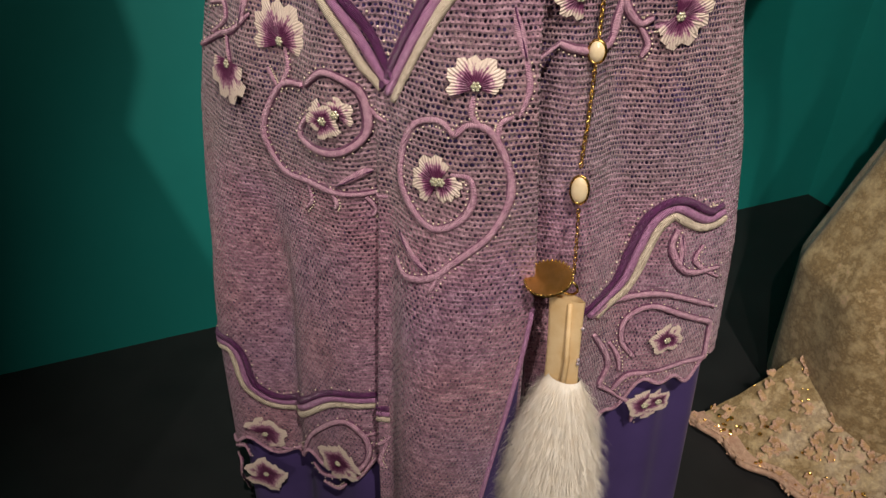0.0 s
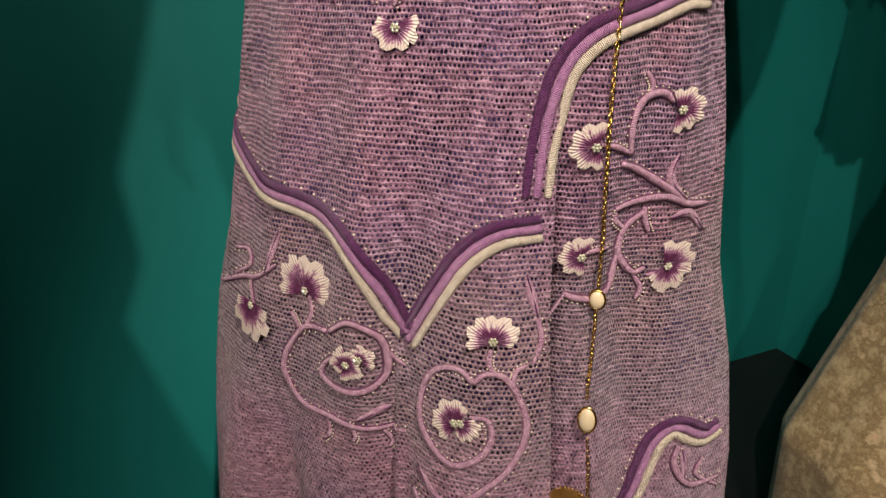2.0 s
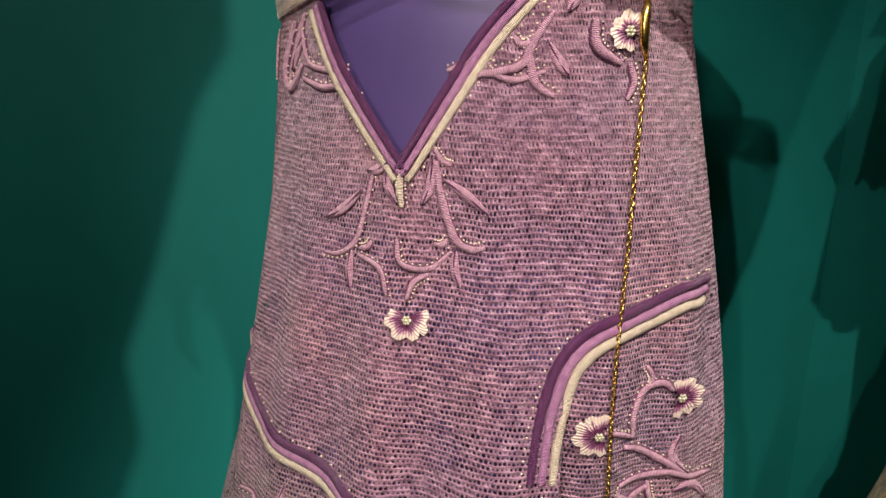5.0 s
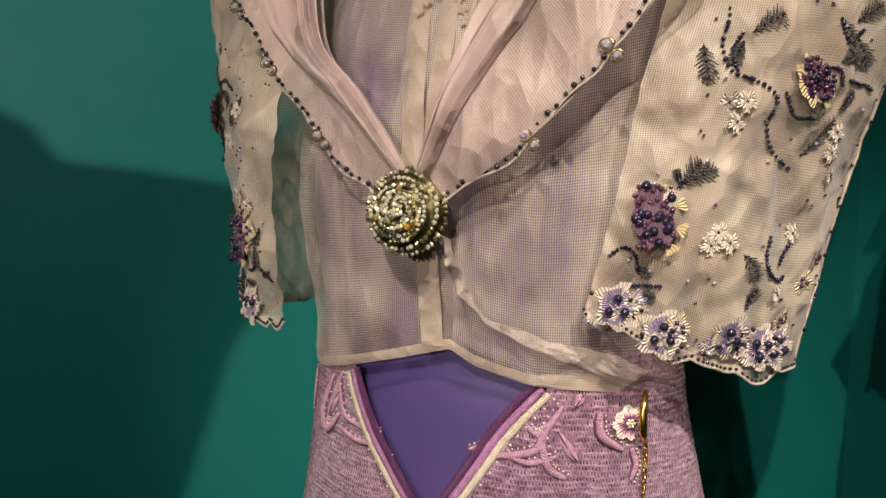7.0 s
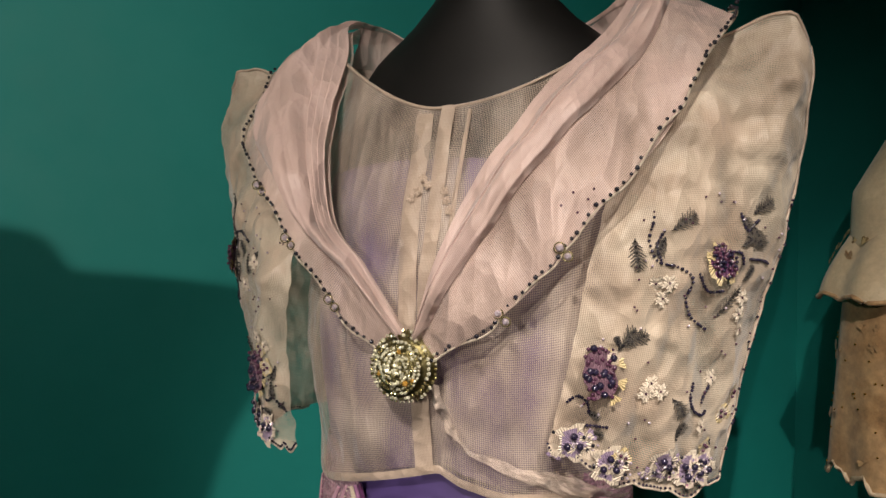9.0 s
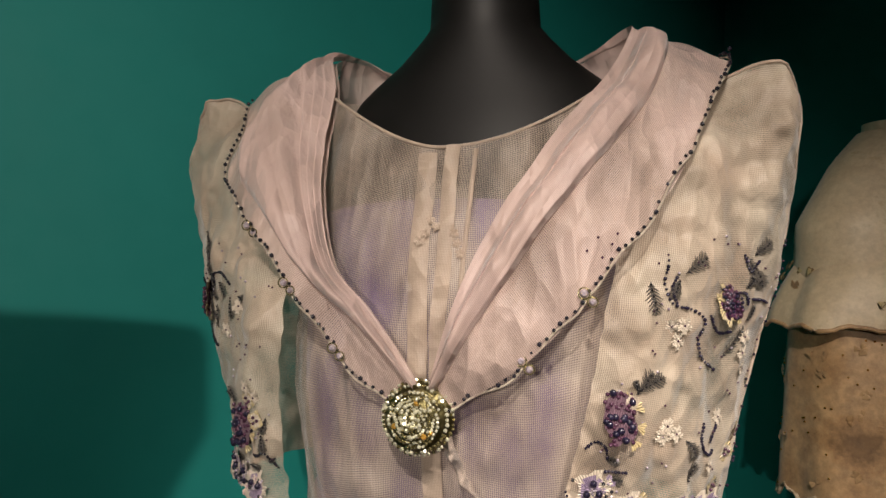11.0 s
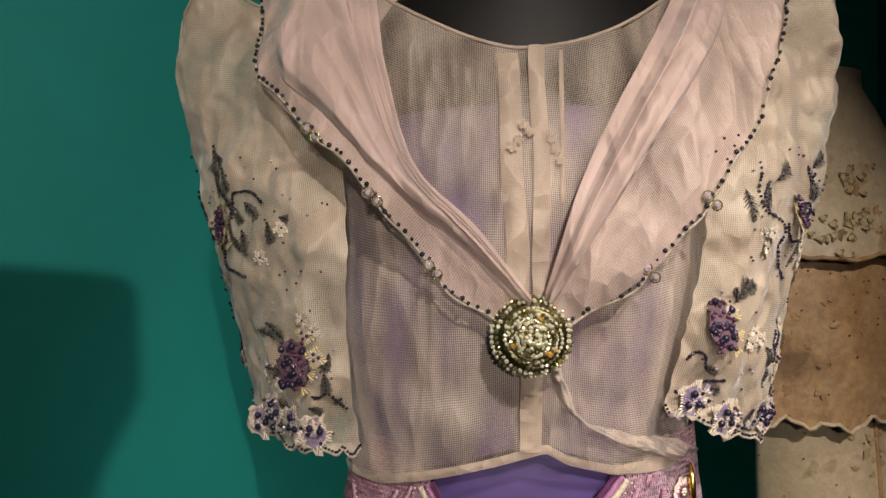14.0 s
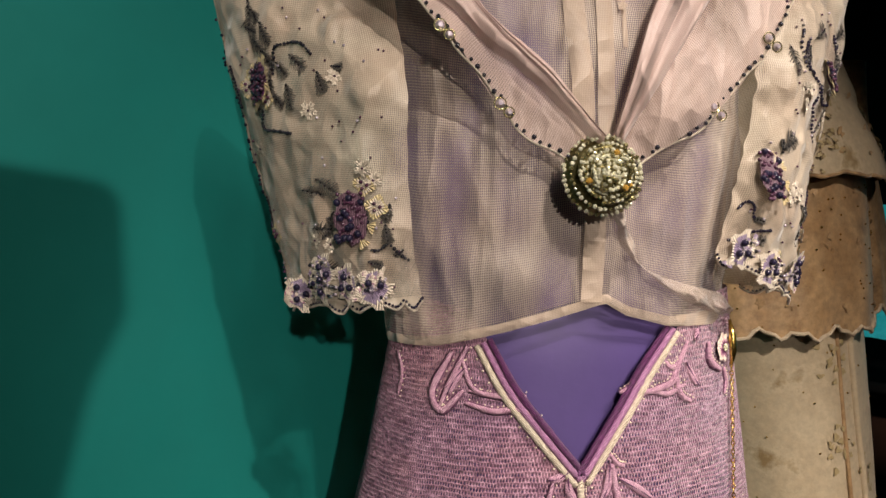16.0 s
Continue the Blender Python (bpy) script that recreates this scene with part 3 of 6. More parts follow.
knit_panel(-math.pi, -1.5, 40, 0.0, "lilac open knit")
knit_panel(-1.5, 0.0599, 190, 0.0, "lilac open knit with a scalloped hem")
knit_panel(0.0601, 0.5799, 90, 0.0012, "long lapped front panel of lilac knit", True)
part("lap_facing", sheet(lambda u, v: skirt(0.36 + 0.224 * u, 0.52 + 0.32 * v, -0.016), 30, 40, uvfn=lambda u, v: (0.085 + 0.053 * u, 0.52 + 0.32 * v)), MAT_KNIT, over, "shaded knit beneath the lapped panel")
knit_panel(0.5801, 1.6, 130, 0.0, "lilac open knit with a scalloped hem")
knit_panel(1.6, math.pi, 40, 0.0, "lilac open knit")

# ---- the sheer blouse ----
blouse = thing("blouse", DRESS, "sheer peach blouse with stiff raised butterfly sleeves", "blouse")


def hem_z(x):
    return table(x, [(-0.16, 1.306), (-0.12, 1.309), (-0.07, 1.322), (-0.03, 1.333), (0.012, 1.345), (0.03, 1.334), (0.07, 1.322), (0.11, 1.319), (0.16, 1.315)])


def neck_z(x):
    d = min(0.14, abs(x))
    return 1.667 + (8.0 * d * d / (1 + 8.0 * d) if x < 0 else 3.2 * d * d)


def front_fn(inset):
    def fn(u, v):
        s = math.sin((u - 0.5) * math.pi)
        z = hem_z(0.156 * s) + v * (neck_z(0.150 * s) - hem_z(0.156 * s))
        y, a = bodice_y(0, z)
        x = (a - inset) * s
        y = bodice_y(x * a / (a - inset), z)[0] + inset
        fold = 0.0042 * math.sin(46 * x + 11 * z + 3.4 * rough(x, 0.5 * z, 1, 9)) * smooth(1.58, 1.40, z) * smooth(1.31, 1.36, z) + 0.005 * rough(x + 2 * z, z, 0, 14) - 0.005 * abs(rough(x - 0.4 * z, 0.4 * z, 4, 34))
        return (x, y + fold, z)
    return fn


front = part("front_panel", sheet(front_fn(0.0), 150, 90), MAT_SHEER, blouse, "sheer peach weave over lavender lining")


def lining_fn(u, v):
    s = math.sin((u - 0.5) * math.pi)
    low = max(1.318, hem_z(0.15 * s) + 0.006)
    z = low + v * (1.622 - low - 0.012 * s * s)
    a = bodice_y(0, z)[1] - 0.008
    x = a * s
    return (x, bodice_y(x * 1.05, z)[0] + 0.009 + 0.002 * rough(x, z, 3, 14), z)


part("lining", sheet(lining_fn, 60, 40), MAT_LINING, blouse, "lavender camisole lining")


def back_fn(u, v):
    th = math.pi * (0.5 + u)
    z = 1.31 + v * 0.43
    a = bodice_y(0, z)[1]
    return (a * math.sin(th), 0.028 - 0.115 * math.cos(th) * (1 - 0.3 * v), z)


part("back_panel", sheet(back_fn, 40, 30), MAT_SHEER, blouse)

SL_OUT = [(1.32, 0.234), (1.40, 0.250), (1.48, 0.272), (1.56, 0.291), (1.65, 0.307), (1.70, 0.311), (1.745, 0.304)]
SL_IN = [(1.32, 0.096), (1.45, 0.125), (1.55, 0.142), (1.65, 0.160), (1.745, 0.190)]


def sleeve_point(side, u, v, off=0.0):
    """u once round from the inner front over the outer edge to the inner back; v from hem to peak."""
    w = u * 1.0
    rise = 0.015 * v
    reach = 1 - abs(u - 0.5) / 0.5
    top = 1.702 + 0.044 * smooth(0.0, 0.72, reach) - 0.026 * smooth(0.84, 1.0, reach) + 0.004 * rough(side * u * 9, 0, 2, 1)
    hem = 1.338 + 0.005 * math.cos(2 * math.pi * u) + (0.034 * smooth(0.42, 0.0, u) if side > 0 else 0.008)
    z = hem + v * (top - hem)
    xo, xi = table(z, SL_OUT), table(z, SL_IN) + (0.029 * smooth(1.56, 1.34, z) if side < 0 else 0)
    plan = [(xi, -0.078), (xi + 0.30 * (xo - xi), -0.072), (xi + 0.68 * (xo - xi), -0.028), (xo, 0.045), (xi + 0.75 * (xo - xi), 0.105), (xi + 0.35 * (xo - xi), 0.125), (xi, 0.125)]
    s = w * (len(plan) - 1)
    k = min(int(s), len(plan) - 2)
    t = s - k
    q = [plan[max(0, k - 1)], plan[k], plan[k + 1], plan[min(len(plan) - 1, k + 2)]]
    xy = [0.5 * (2 * q[1][d] + (q[2][d] - q[0][d]) * t + (2 * q[0][d] - 5 * q[1][d] + 4 * q[2][d] - q[3][d]) * t * t + (3 * q[1][d] - q[0][d] - 3 * q[2][d] + q[3][d]) * t ** 3) for d in (0, 1)]
    pinch = 1 - 0.88 * smooth(0.72, 1.0, v) ** 1.3
    y = 0.040 + (xy[1] - 0.040) * pinch * (1 - 0.30 * smooth(0.40, 0.75, v) * smooth(0.5, 0.3, u))
    x = xy[0]
    crumple = 0.009 * abs(rough(side * x, y, z, 26)) + 0.012 * rough(side * x + 3, y, z * 0.6, 10) + 0.0050 * abs(rough(side * x + 0.5 * z, y + 5, z, 38)) + 0.0018 * rough(side * x, y + 5, z, 80)
    pleat = 0.003 * math.sin(30 * u + 2) * smooth(0.5, 1.0, v)
    out = Vector((0.45, -0.9, 0)) if u < 0.5 else Vector((0.5, 0.8, 0))
    p = Vector((x, y, z)) + out * (crumple + pleat + off)
    p.x *= side
    return p


def sleeve(side, label):
    sl = part("sleeve", sheet(lambda u, v: sleeve_point(side, u, v), 130, 90), MAT_SLEEVE, blouse, label)
    return sl


SLEEVES = {s: sleeve(s, "ivory sheer butterfly sleeve with a beaded floral hem") for s in (-1, 1)}

# shoulder scarf folded into a wide collar
collar = thing("shoulder_scarf", DRESS, "blush sheer scarf folded as a pleated collar", "scarf")
OUT_L = [(-0.012, -0.118, 1.440), (-0.071, -0.114, 1.485), (-0.117, -0.118, 1.545), (-0.166, -0.095, 1.597), (-0.213, -0.060, 1.646), (-0.219, -0.020, 1.695), (-0.224, 0.012, 1.733), (-0.205, 0.060, 1.745)]
IN_L = [(-0.004, -0.112, 1.468), (-0.046, -0.107, 1.523), (-0.088, -0.092, 1.568), (-0.111, -0.058, 1.650), (-0.124, 0.000, 1.738), (-0.138, 0.035, 1.780), (-0.120, 0.080, 1.785), (-0.090, 0.110, 1.775)]
OUT_R = [(0.012, -0.118, 1.442), (0.082, -0.122, 1.488), (0.129, -0.116, 1.541), (0.173, -0.092, 1.598), (0.208, -0.052, 1.657), (0.228, -0.026, 1.704), (0.250, 0.030, 1.752), (0.225, 0.070, 1.760)]
IN_R = [(0.006, -0.112, 1.470), (0.033, -0.112, 1.551), (0.066, -0.096, 1.614), (0.106, -0.062, 1.677), (0.143, 0.000, 1.735), (0.163, 0.045, 1.786), (0.130, 0.085, 1.778), (0.095, 0.110, 1.770)]


def collar_fn(outer, inner, phase):
    o, i = spline(outer, 121), spline(inner, 121)

    def fn(u, v):
        a, b = o[round(v * 120)], i[round(v * 120)]
        p = a.lerp(b, u)
        w = (a - b).length
        lift = math.sin(math.pi * min(1.0, u * 1.05)) * w * (0.10 + 0.02 * smooth(0.45, 0.8, v))
        n = Vector((0, -1.0 + 0.6 * v, 0.25 + 0.75 * v)).normalized()
        pleat = 0.0024 * (abs(math.sin(math.pi * (4.0 * u + phase))) - 0.6) * smooth(0.02, 0.2, v) * smooth(0.25, 0.6, u)
        crease = 0.0035 * abs(rough(p.x - 0.5 * p.z, p.y, 0.5 * p.z, 33)) + 0.006 * rough(p.x, p.y, p.z, 13) + 0.008 * abs(rough(p.x + 0.7 * p.z + 4, 0, 0.25 * p.z, 17)) - 0.003
        return p + n * (lift + pleat + crease)
    return fn


part("collar_half", sheet(collar_fn(OUT_L, IN_L, 0.1), 60, 120), MAT_COLLAR, collar, "pleated blush sheer fold")
part("collar_half", sheet(collar_fn(OUT_R, IN_R, 0.4), 60, 120), MAT_COLLAR, collar, "broad blush sheer fold")


def fold_fn(outer, inner, phase, edge, plies):
    """An inner layer of the scarf turned over on itself: its edge wanders across the collar, and
    pressed pleats step up one over the other towards the neck."""
    under_it = collar_fn(outer, inner, phase)

    def fn(u, v):
        e = table(v, edge) + 0.012 * math.sin(9 * v)
        c = e + (1.02 - e) * u
        p = Vector(under_it(min(1.0, c), v))
        step = sum(smooth(q - 0.006, q + 0.006, c) * 0.0030 - 0.0024 * smooth(q, q + 0.10, c) for q in plies)
        puff = 0.0060 * math.sin(math.pi * min(1.0, u * 1.6)) + 0.0065 * smooth(0, 0.05, u)
        return p + Vector((0, -0.002 - step - puff, 0.0012 + 0.4 * puff))
    return fn


EDGE_L = [(0.0, 0.75), (0.18, 0.60), (0.33, 0.26), (0.52, 0.12), (0.58, 0.16), (0.72, 0.86), (1.0, 0.95)]
EDGE_R = [(0.0, 0.62), (0.25, 0.58), (0.6, 0.52), (1.0, 0.50)]
part("inner_fold", sheet(fold_fn(OUT_L, IN_L, 0.1, EDGE_L, (0.74, 0.83, 0.91)), 110, 120), MAT_FOLD, collar, "opaque blush pleats along the neck edge")
part("inner_fold", sheet(fold_fn(OUT_R, IN_R, 0.4, EDGE_R, (0.80,)), 110, 120), MAT_FOLD, collar, "opaque blush pleats along the neck edge")



def nape_fn(u, v):
    top = spline([(-0.138, 0.045, 1.783), (-0.095, 0.100, 1.778), (0.0, 0.140, 1.740), (0.095, 0.105, 1.770), (0.163, 0.050, 1.787)], 61)[round(u * 60)]
    low = Vector((top.x * 1.45, top.y + 0.075 - 0.03 * abs(2 * u - 1), 1.60))
    p = top.lerp(low, v)
    p.y += 0.004 * math.sin(25 * v)
    return p


part("collar_back", sheet(nape_fn, 60, 24), MAT_FOLD, collar)

# ---- motif makers ----
def lay(points, n, off):
    """A smooth line on the skirt from (x, z) control points, and the normals along it."""
    line = spline([(x, 0, z) for x, z in points], n)
    both = [skirt_xz(p.x, p.z, off) for p in line]
    return [b[0] for b in both], [b[1] for b in both]


def cord(points, mat, r):
    n = 6 * len(points)
    line, ups = lay(points, n, r * 0.45)
    swell = lambda t: r * (0.45 + 0.75 * math.sin(math.pi * min(1, t * 0.94 + 0.06)) ** 0.6) * (1 + 0.22 * rough(t * 9 + points[0][0] * 50, points[0][1] * 30, 0, 1.0))
    ob = part("vine", tube(line, swell, 7, 0.85, ups), mat, over)
    low, ups = lay(points, n, 0.0003)
    part("couched_edge", tube(low, lambda t: 1.35 * swell(t) + 0.0004, 7, 0.35, ups), MAT_THROAT, ob)
    spots = [p + u * 0.001 + u.cross(b - a).normalized() * r * 1.7 for a, b, p, u in zip(low, low[1:], low[1:], ups[1:])][::2]
    part("seed_beading", beads(spots, 0.0008), MAT_CREAM, ob)


def leaf(points, mat, r):
    line, ups = lay(points, 14, r * 0.3)
    ob = part("leaf", tube(line, lambda t: 0.0004 + r * math.sin(math.pi * t) ** 0.8, 8, 0.55, ups), mat, over)
    rib, ups = lay(points, 8, r * 0.75)
    part("midrib", tube(rib, 0.0006, 5, 1.0, ups), MAT_DEEP, ob)


def band(points, towards, r):
    """Three satin cords side by side, plum, mauve and cream, with a row of clear beads along the edge."""
    n = 10 * len(points)
    base = spline([(x, 0, z) for x, z in points], n)
    holder = None
    sign = 1.0 if towards == "down" else -1.0
    glints = []
    for k, (mat, tag) in enumerate(((MAT_DEEP, "plum satin cord"), (MAT_MAUVE, "mauve satin cord"), (MAT_CREAM, "cream satin cord"))):
        line, ups = [], []
        for i, p in enumerate(base):
            t = (base[min(i + 1, n - 1)] - base[max(i - 1, 0)]).normalized()
            side = Vector((t.z, 0, -t.x))
            if side.z > 0:
                side = -side
            if abs(side.z) < 0.25 and i:
                side = keep if keep.dot(side) > 0 else -side if keep.dot(-side) > 0 else side
            keep = side
            q = p + side * (k - 1) * 1.95 * r
            s, nrm = skirt_xz(q.x, q.z, r * 0.35)
            line.append(s), ups.append(nrm)
            if k == 0 and i % 3 == 0:
                q = p - side * sign * 3.6 * r
                glints.append(skirt_xz(q.x, q.z, 0.001)[0])
        width = lambda t: r * (0.85 + 0.25 * math.sin(math.pi * t)) * (1 + 0.14 * rough(t * 22, k * 3, points[0][0] * 40, 1.0))
        bm = tube(line, width, 8, 0.8, ups)
        if holder is None:
            holder = part("embroidered_band", bm, mat, over, tag)
        else:
            part("cord", bm, mat, holder, tag)
    part("bead_edging", beads(glints, 0.0010), MAT_CREAM, holder, "tiny clear edge beads")


def petal_sheet(bm, c, x, y, n, angle, length, width, notch):
    """One ruffled petal in the plane x, y from c, cupped towards n."""
    uv = bm.loops.layers.uv.verify()
    d, e = x * math.cos(angle) + y * math.sin(angle), y * math.cos(angle) - x * math.sin(angle)
    rows = []
    for i in range(5):
        s = i / 4
        w = width * (0.25 + 0.85 * math.sin(0.5 * math.pi * s) ** 1.2)
        rows.append([bm.verts.new(c + d * (length * s * (1 - (notch * (abs(k) != 1) * 0.16 if i == 4 else 0))) + e * (w * k * 0.5) + n * (0.0012 + 0.30 * length * s * (0.6 - 0.5 * s) + 0.0009 * (k % 2))) for k in (-2, -1, 0, 1, 2)])
    for i in range(4):
        for k in range(4):
            f = bm.faces.new((rows[i][k], rows[i][k + 1], rows[i + 1][k + 1], rows[i + 1][k]))
            for l, (a, b) in zip(f.loops, ((i, k), (i, k + 1), (i + 1, k + 1), (i + 1, k))):
                l[uv].uv = (b * width / 4, a / 4)
            f.material_index = 1 if i < 2 or (i == 2 and k in (1, 2)) else 0


def flower(x, z, size, angle, span, count):
    """A half-open embroidered flower: notched petals with a plum throat round a bead cluster."""
    c, n = skirt_xz(x, z, 0.0006)
    up = Vector((0, 0, 1)) - n * n.z
    up.normalize()
    right = up.cross(n).normalized()
    if right.x < 0:
        right = -right
    ring = [c + n * 0.0040 + right * 0.0024 * math.cos(q) + up * 0.0024 * math.sin(q) for q in [k * math.pi / 3 for k in range(6)]] + [c + n * 0.0050]
    ob = part("flower", beads(ring, 0.0015), MAT_GEM, over, "embroidered flower with a pale bead centre")
    count, size = round(count * 1.4), size * 0.92
    for k in range(count):
        a = radians(angle - span / 2 + span * (k + 0.5) / count)
        bm = bmesh.new()
        long = size * (0.84 + 0.34 * ((k * 7 + count) % 5) / 4)
        petal_sheet(bm, c + n * 0.0009 * (k % 2), right, up, n, a, long, long * span / count / 52, 1)
        part("petal", bm, [MAT_PETAL, MAT_PETAL], ob)


# -- on the sleeves --
def sleeve_at(side, u, v, off=0.0):
    p = sleeve_point(side, u, v)
    du, dv = sleeve_point(side, u + 0.01, v) - p, sleeve_point(side, u, min(1, v + 0.01)) - p
    if v > 0.985:
        dv = p - sleeve_point(side, u, v - 0.01)
    n = du.cross(dv).normalized() * side
    return p + n * off, n


def sleeve_line(side, points, n, off):
    line = spline([(u, v, 0) for u, v in points], n)
    both = [sleeve_at(side, p.x, p.y, off) for p in line]
    return [b[0] for b in both], [b[1] for b in both]


def bead_vine(side, points):
    line, ups = sleeve_line(side, points, 60, 0.001)
    spots, last = [], None
    for p in line:
        if last is None or (p - last).length > 0.0026:
            spots.append(p)
            last = p
    mat = MAT_NAVY if side > 0 else MAT_BLACK
    part("bead_vine", beads(spots, [0.0013 + 0.0005 * ((k * 5) % 3) / 2 for k in range(len(spots))]), mat, SLEEVES[side], "dark glass bead vine")


def small_leaf(side, points):
    """A leaf of slanted stitches either side of a beaded rib."""
    line, ups = sleeve_line(side, points, 12, 0.0006)
    size = min(0.024, (line[-1] - line[0]).length)
    if (line[-1] - line[0]).length > 0.045:
        return
    bm = tube(line, lambda t: 0.0003 + 0.05 * size * math.sin(math.pi * t) ** 0.9, 6, 0.3, ups)
    for i in range(1, 11):
        t = (line[i + 1] - line[i - 1]).normalized()
        across = ups[i].cross(t).normalized()
        reach = size * 0.30 * math.sin(math.pi * i / 11) ** 0.8 * (0.8 + 0.4 * ((i * 7) % 5) / 4)
        for sign in (-1, 1):
            tip = line[i] + sign * across * reach + t * reach * 0.8 + ups[i] * 0.0004
            tube([line[i], line[i].lerp(tip, 0.55) + ups[i] * 0.0006, tip], lambda q: 0.00085 * (1 - 0.6 * q), 4, 0.6, [ups[i]] * 3, bm=bm)
    part("leaf", bm, MAT_LEAF, SLEEVES[side], "dark embroidered leaf")
    spots = [p + n * 0.0012 for p, n in zip(line[1:-1:2], ups[1:-1:2])]
    part("rib_beading", beads(spots, 0.0009), MAT_BLACK, SLEEVES[side])


def plane_at(side, u, v, off):
    c, n = sleeve_at(side, u, v, off)
    up = Vector((0, 0, 1)) - n * n.z
    up.normalize()
    right = up.cross(n).normalized()
    return c, n, right if right.x > 0 else -right, up


def white_flower(side, points):
    c, n, right, up = plane_at(side, *points[0], 0.0004)
    bm = bmesh.new()
    for k in range(5):
        petal_sheet(bm, c, right, up, n, 2 * math.pi * k / 5 + 0.3, 0.0058, 0.0058, 1)
    ob = part("small_flower", bm, [MAT_WHITE, MAT_WHITE], SLEEVES[side], "tiny cream embroidered flower")
    part("centre", beads([c + n * 0.002], 0.0011), MAT_PLUM, SLEEVES[side])


def rose(side, points):
    c, n, right, up = plane_at(side, *points[0], 0.0006)
    for k in range(8):
        bm = bmesh.new()
        petal_sheet(bm, c + n * 0.001 * (k % 2), right, up, n, 2 * math.pi * k / 8, 0.0165 + 0.003 * (k % 3), 0.0085, 1)
        part("rose_petal", bm, [MAT_YELLOW, MAT_DEEP], SLEEVES[side], "yellow-edged plum petal")
    rnd = random.Random(7 + side)
    spots = []
    for _ in range(90):
        a, q = rnd.uniform(0, 6.28), 0.0150 * math.sqrt(rnd.random())
        spots.append(c + right * q * math.cos(a) + up * q * math.sin(a) + n * (0.0042 + 0.0025 * rnd.random()))
    part("rose_beading", beads(spots[::2], 0.0019), MAT_PLUM, SLEEVES[side])
    part("rose_beading", beads(spots[1::2], 0.0017), MAT_NAVY, SLEEVES[side])


def grapes(side, points):
    c, n, right, up = plane_at(side, *points[0], 0.0004)
    rnd = random.Random(31 + side)
    for k in range(4):
        bm = bmesh.new()
        a = radians(-60 + 40 * k)
        petal_sheet(bm, c + right * 0.012 * math.cos(a) + up * 0.020 * math.sin(a), right, up, n, a, 0.007, 0.005, 1)
        part("grape_leaf", bm, [MAT_YELLOW, MAT_YELLOW], SLEEVES[side], "yellow stitched leaf")
    # a patch of plum darning beneath the beads, its outline uneven
    patch = bmesh.new()
    uv = patch.loops.layers.uv.verify()
    rim = [patch.verts.new(c - right * 0.002 + (right * 0.014 * math.cos(q) + up * 0.022 * math.sin(q)) * rnd.uniform(0.80, 1.08) + n * 0.0016) for q in [k * math.pi / 10 for k in range(20)]]
    hub = patch.verts.new(c - right * 0.002 + n * 0.0026)
    for k in range(20):
        face = patch.faces.new((hub, rim[k], rim[(k + 1) % 20]))
        for l in face.loops:
            d = l.vert.co - c
            l[uv].uv = (d.dot(right), d.dot(up))
    part("darned_patch", patch, MAT_DARN, SLEEVES[side], "plum darned patch")
    spots = [c + right * rnd.uniform(-0.014, 0.010) + up * rnd.uniform(-0.020, 0.020) + n * rnd.uniform(0.001, 0.003) for _ in range(60)]
    part("grape_beading", beads(spots[:46], 0.0020), MAT_PLUM, SLEEVES[side])
    part("grape_beading", beads(spots[46:], 0.0031, 2), MAT_NAVY, SLEEVES[side])


def hem_flower(side, points):
    c, n, right, up = plane_at(side, *points[0], 0.002)
    bm = bmesh.new()
    for k in range(5):
        petal_sheet(bm, c, right, up, n, 2 * math.pi * k / 5 + 0.6, 0.0128 + 0.003 * (k % 2), 0.0120, 1)
    ob = part("hem_flower", bm, [MAT_WHITE, MAT_LILAC], SLEEVES[side], "cream and lilac flower on the beaded hem")
    spots = [c + n * 0.004 + (right * math.cos(q) + up * math.sin(q)) * 0.0060 for q in [k * 2.0944 + points[0][0] * 40 for k in range(2 + int(points[0][0] * 100) % 2)]]
    part("petal_beading", beads(spots, 0.0030, 2), MAT_NAVY, SLEEVES[side], "navy glass drops")
    rnd = random.Random(int(points[0][0] * 1000))
    lobes = bmesh.new()
    for k in range(5):
        q = c + right * rnd.uniform(-0.017, 0.017) + up * rnd.uniform(-0.010, 0.008) + n * 0.001
        petal_sheet(lobes, q, right, up, n, rnd.uniform(0, 6.28), rnd.uniform(0.006, 0.010), rnd.uniform(0.004, 0.007), 1)
    part("side_petal", lobes, [(MAT_LILAC, MAT_WHITE, MAT_PETAL)[int(points[0][0] * 500) % 3], MAT_WHITE], SLEEVES[side], "lilac and cream satin petals")
    extra = [c + right * rnd.uniform(-0.018, 0.018) + up * rnd.uniform(-0.011, 0.010) + n * rnd.uniform(0.001, 0.004) for _ in range(7)]
    part("petal_bead", beads(extra, 0.0018), MAT_BLACK, SLEEVES[side])
    part("seed_bead", beads([q + right * 0.004 for q in extra[:8]], 0.0014), MAT_CRYSTAL, SLEEVES[side])
    part("centre", beads([c + n * 0.0045] + [c + n * 0.004 + (right * math.cos(q) + up * math.sin(q)) * 0.002 for q in (0, 2.1, 4.2)], 0.0012), MAT_CRYSTAL, SLEEVES[side])


def yellow_sprig(side, points):
    c, n, right, up = plane_at(side, *points[0], 0.0006)
    bm = bmesh.new()
    for k in range(4):
        petal_sheet(bm, c, right, up, n, 1.57 * k + 0.5, 0.008, 0.007, 1)
    ob = part("sprig", bm, [MAT_YELLOW, MAT_WHITE], SLEEVES[side], "yellow embroidered sprig")
    part("centre", beads([c + n * 0.003 + right * 0.003 * math.cos(q) + up * 0.003 * math.sin(q) for q in (0, 2.1, 4.2)], 0.0017), MAT_PLUM, SLEEVES[side])


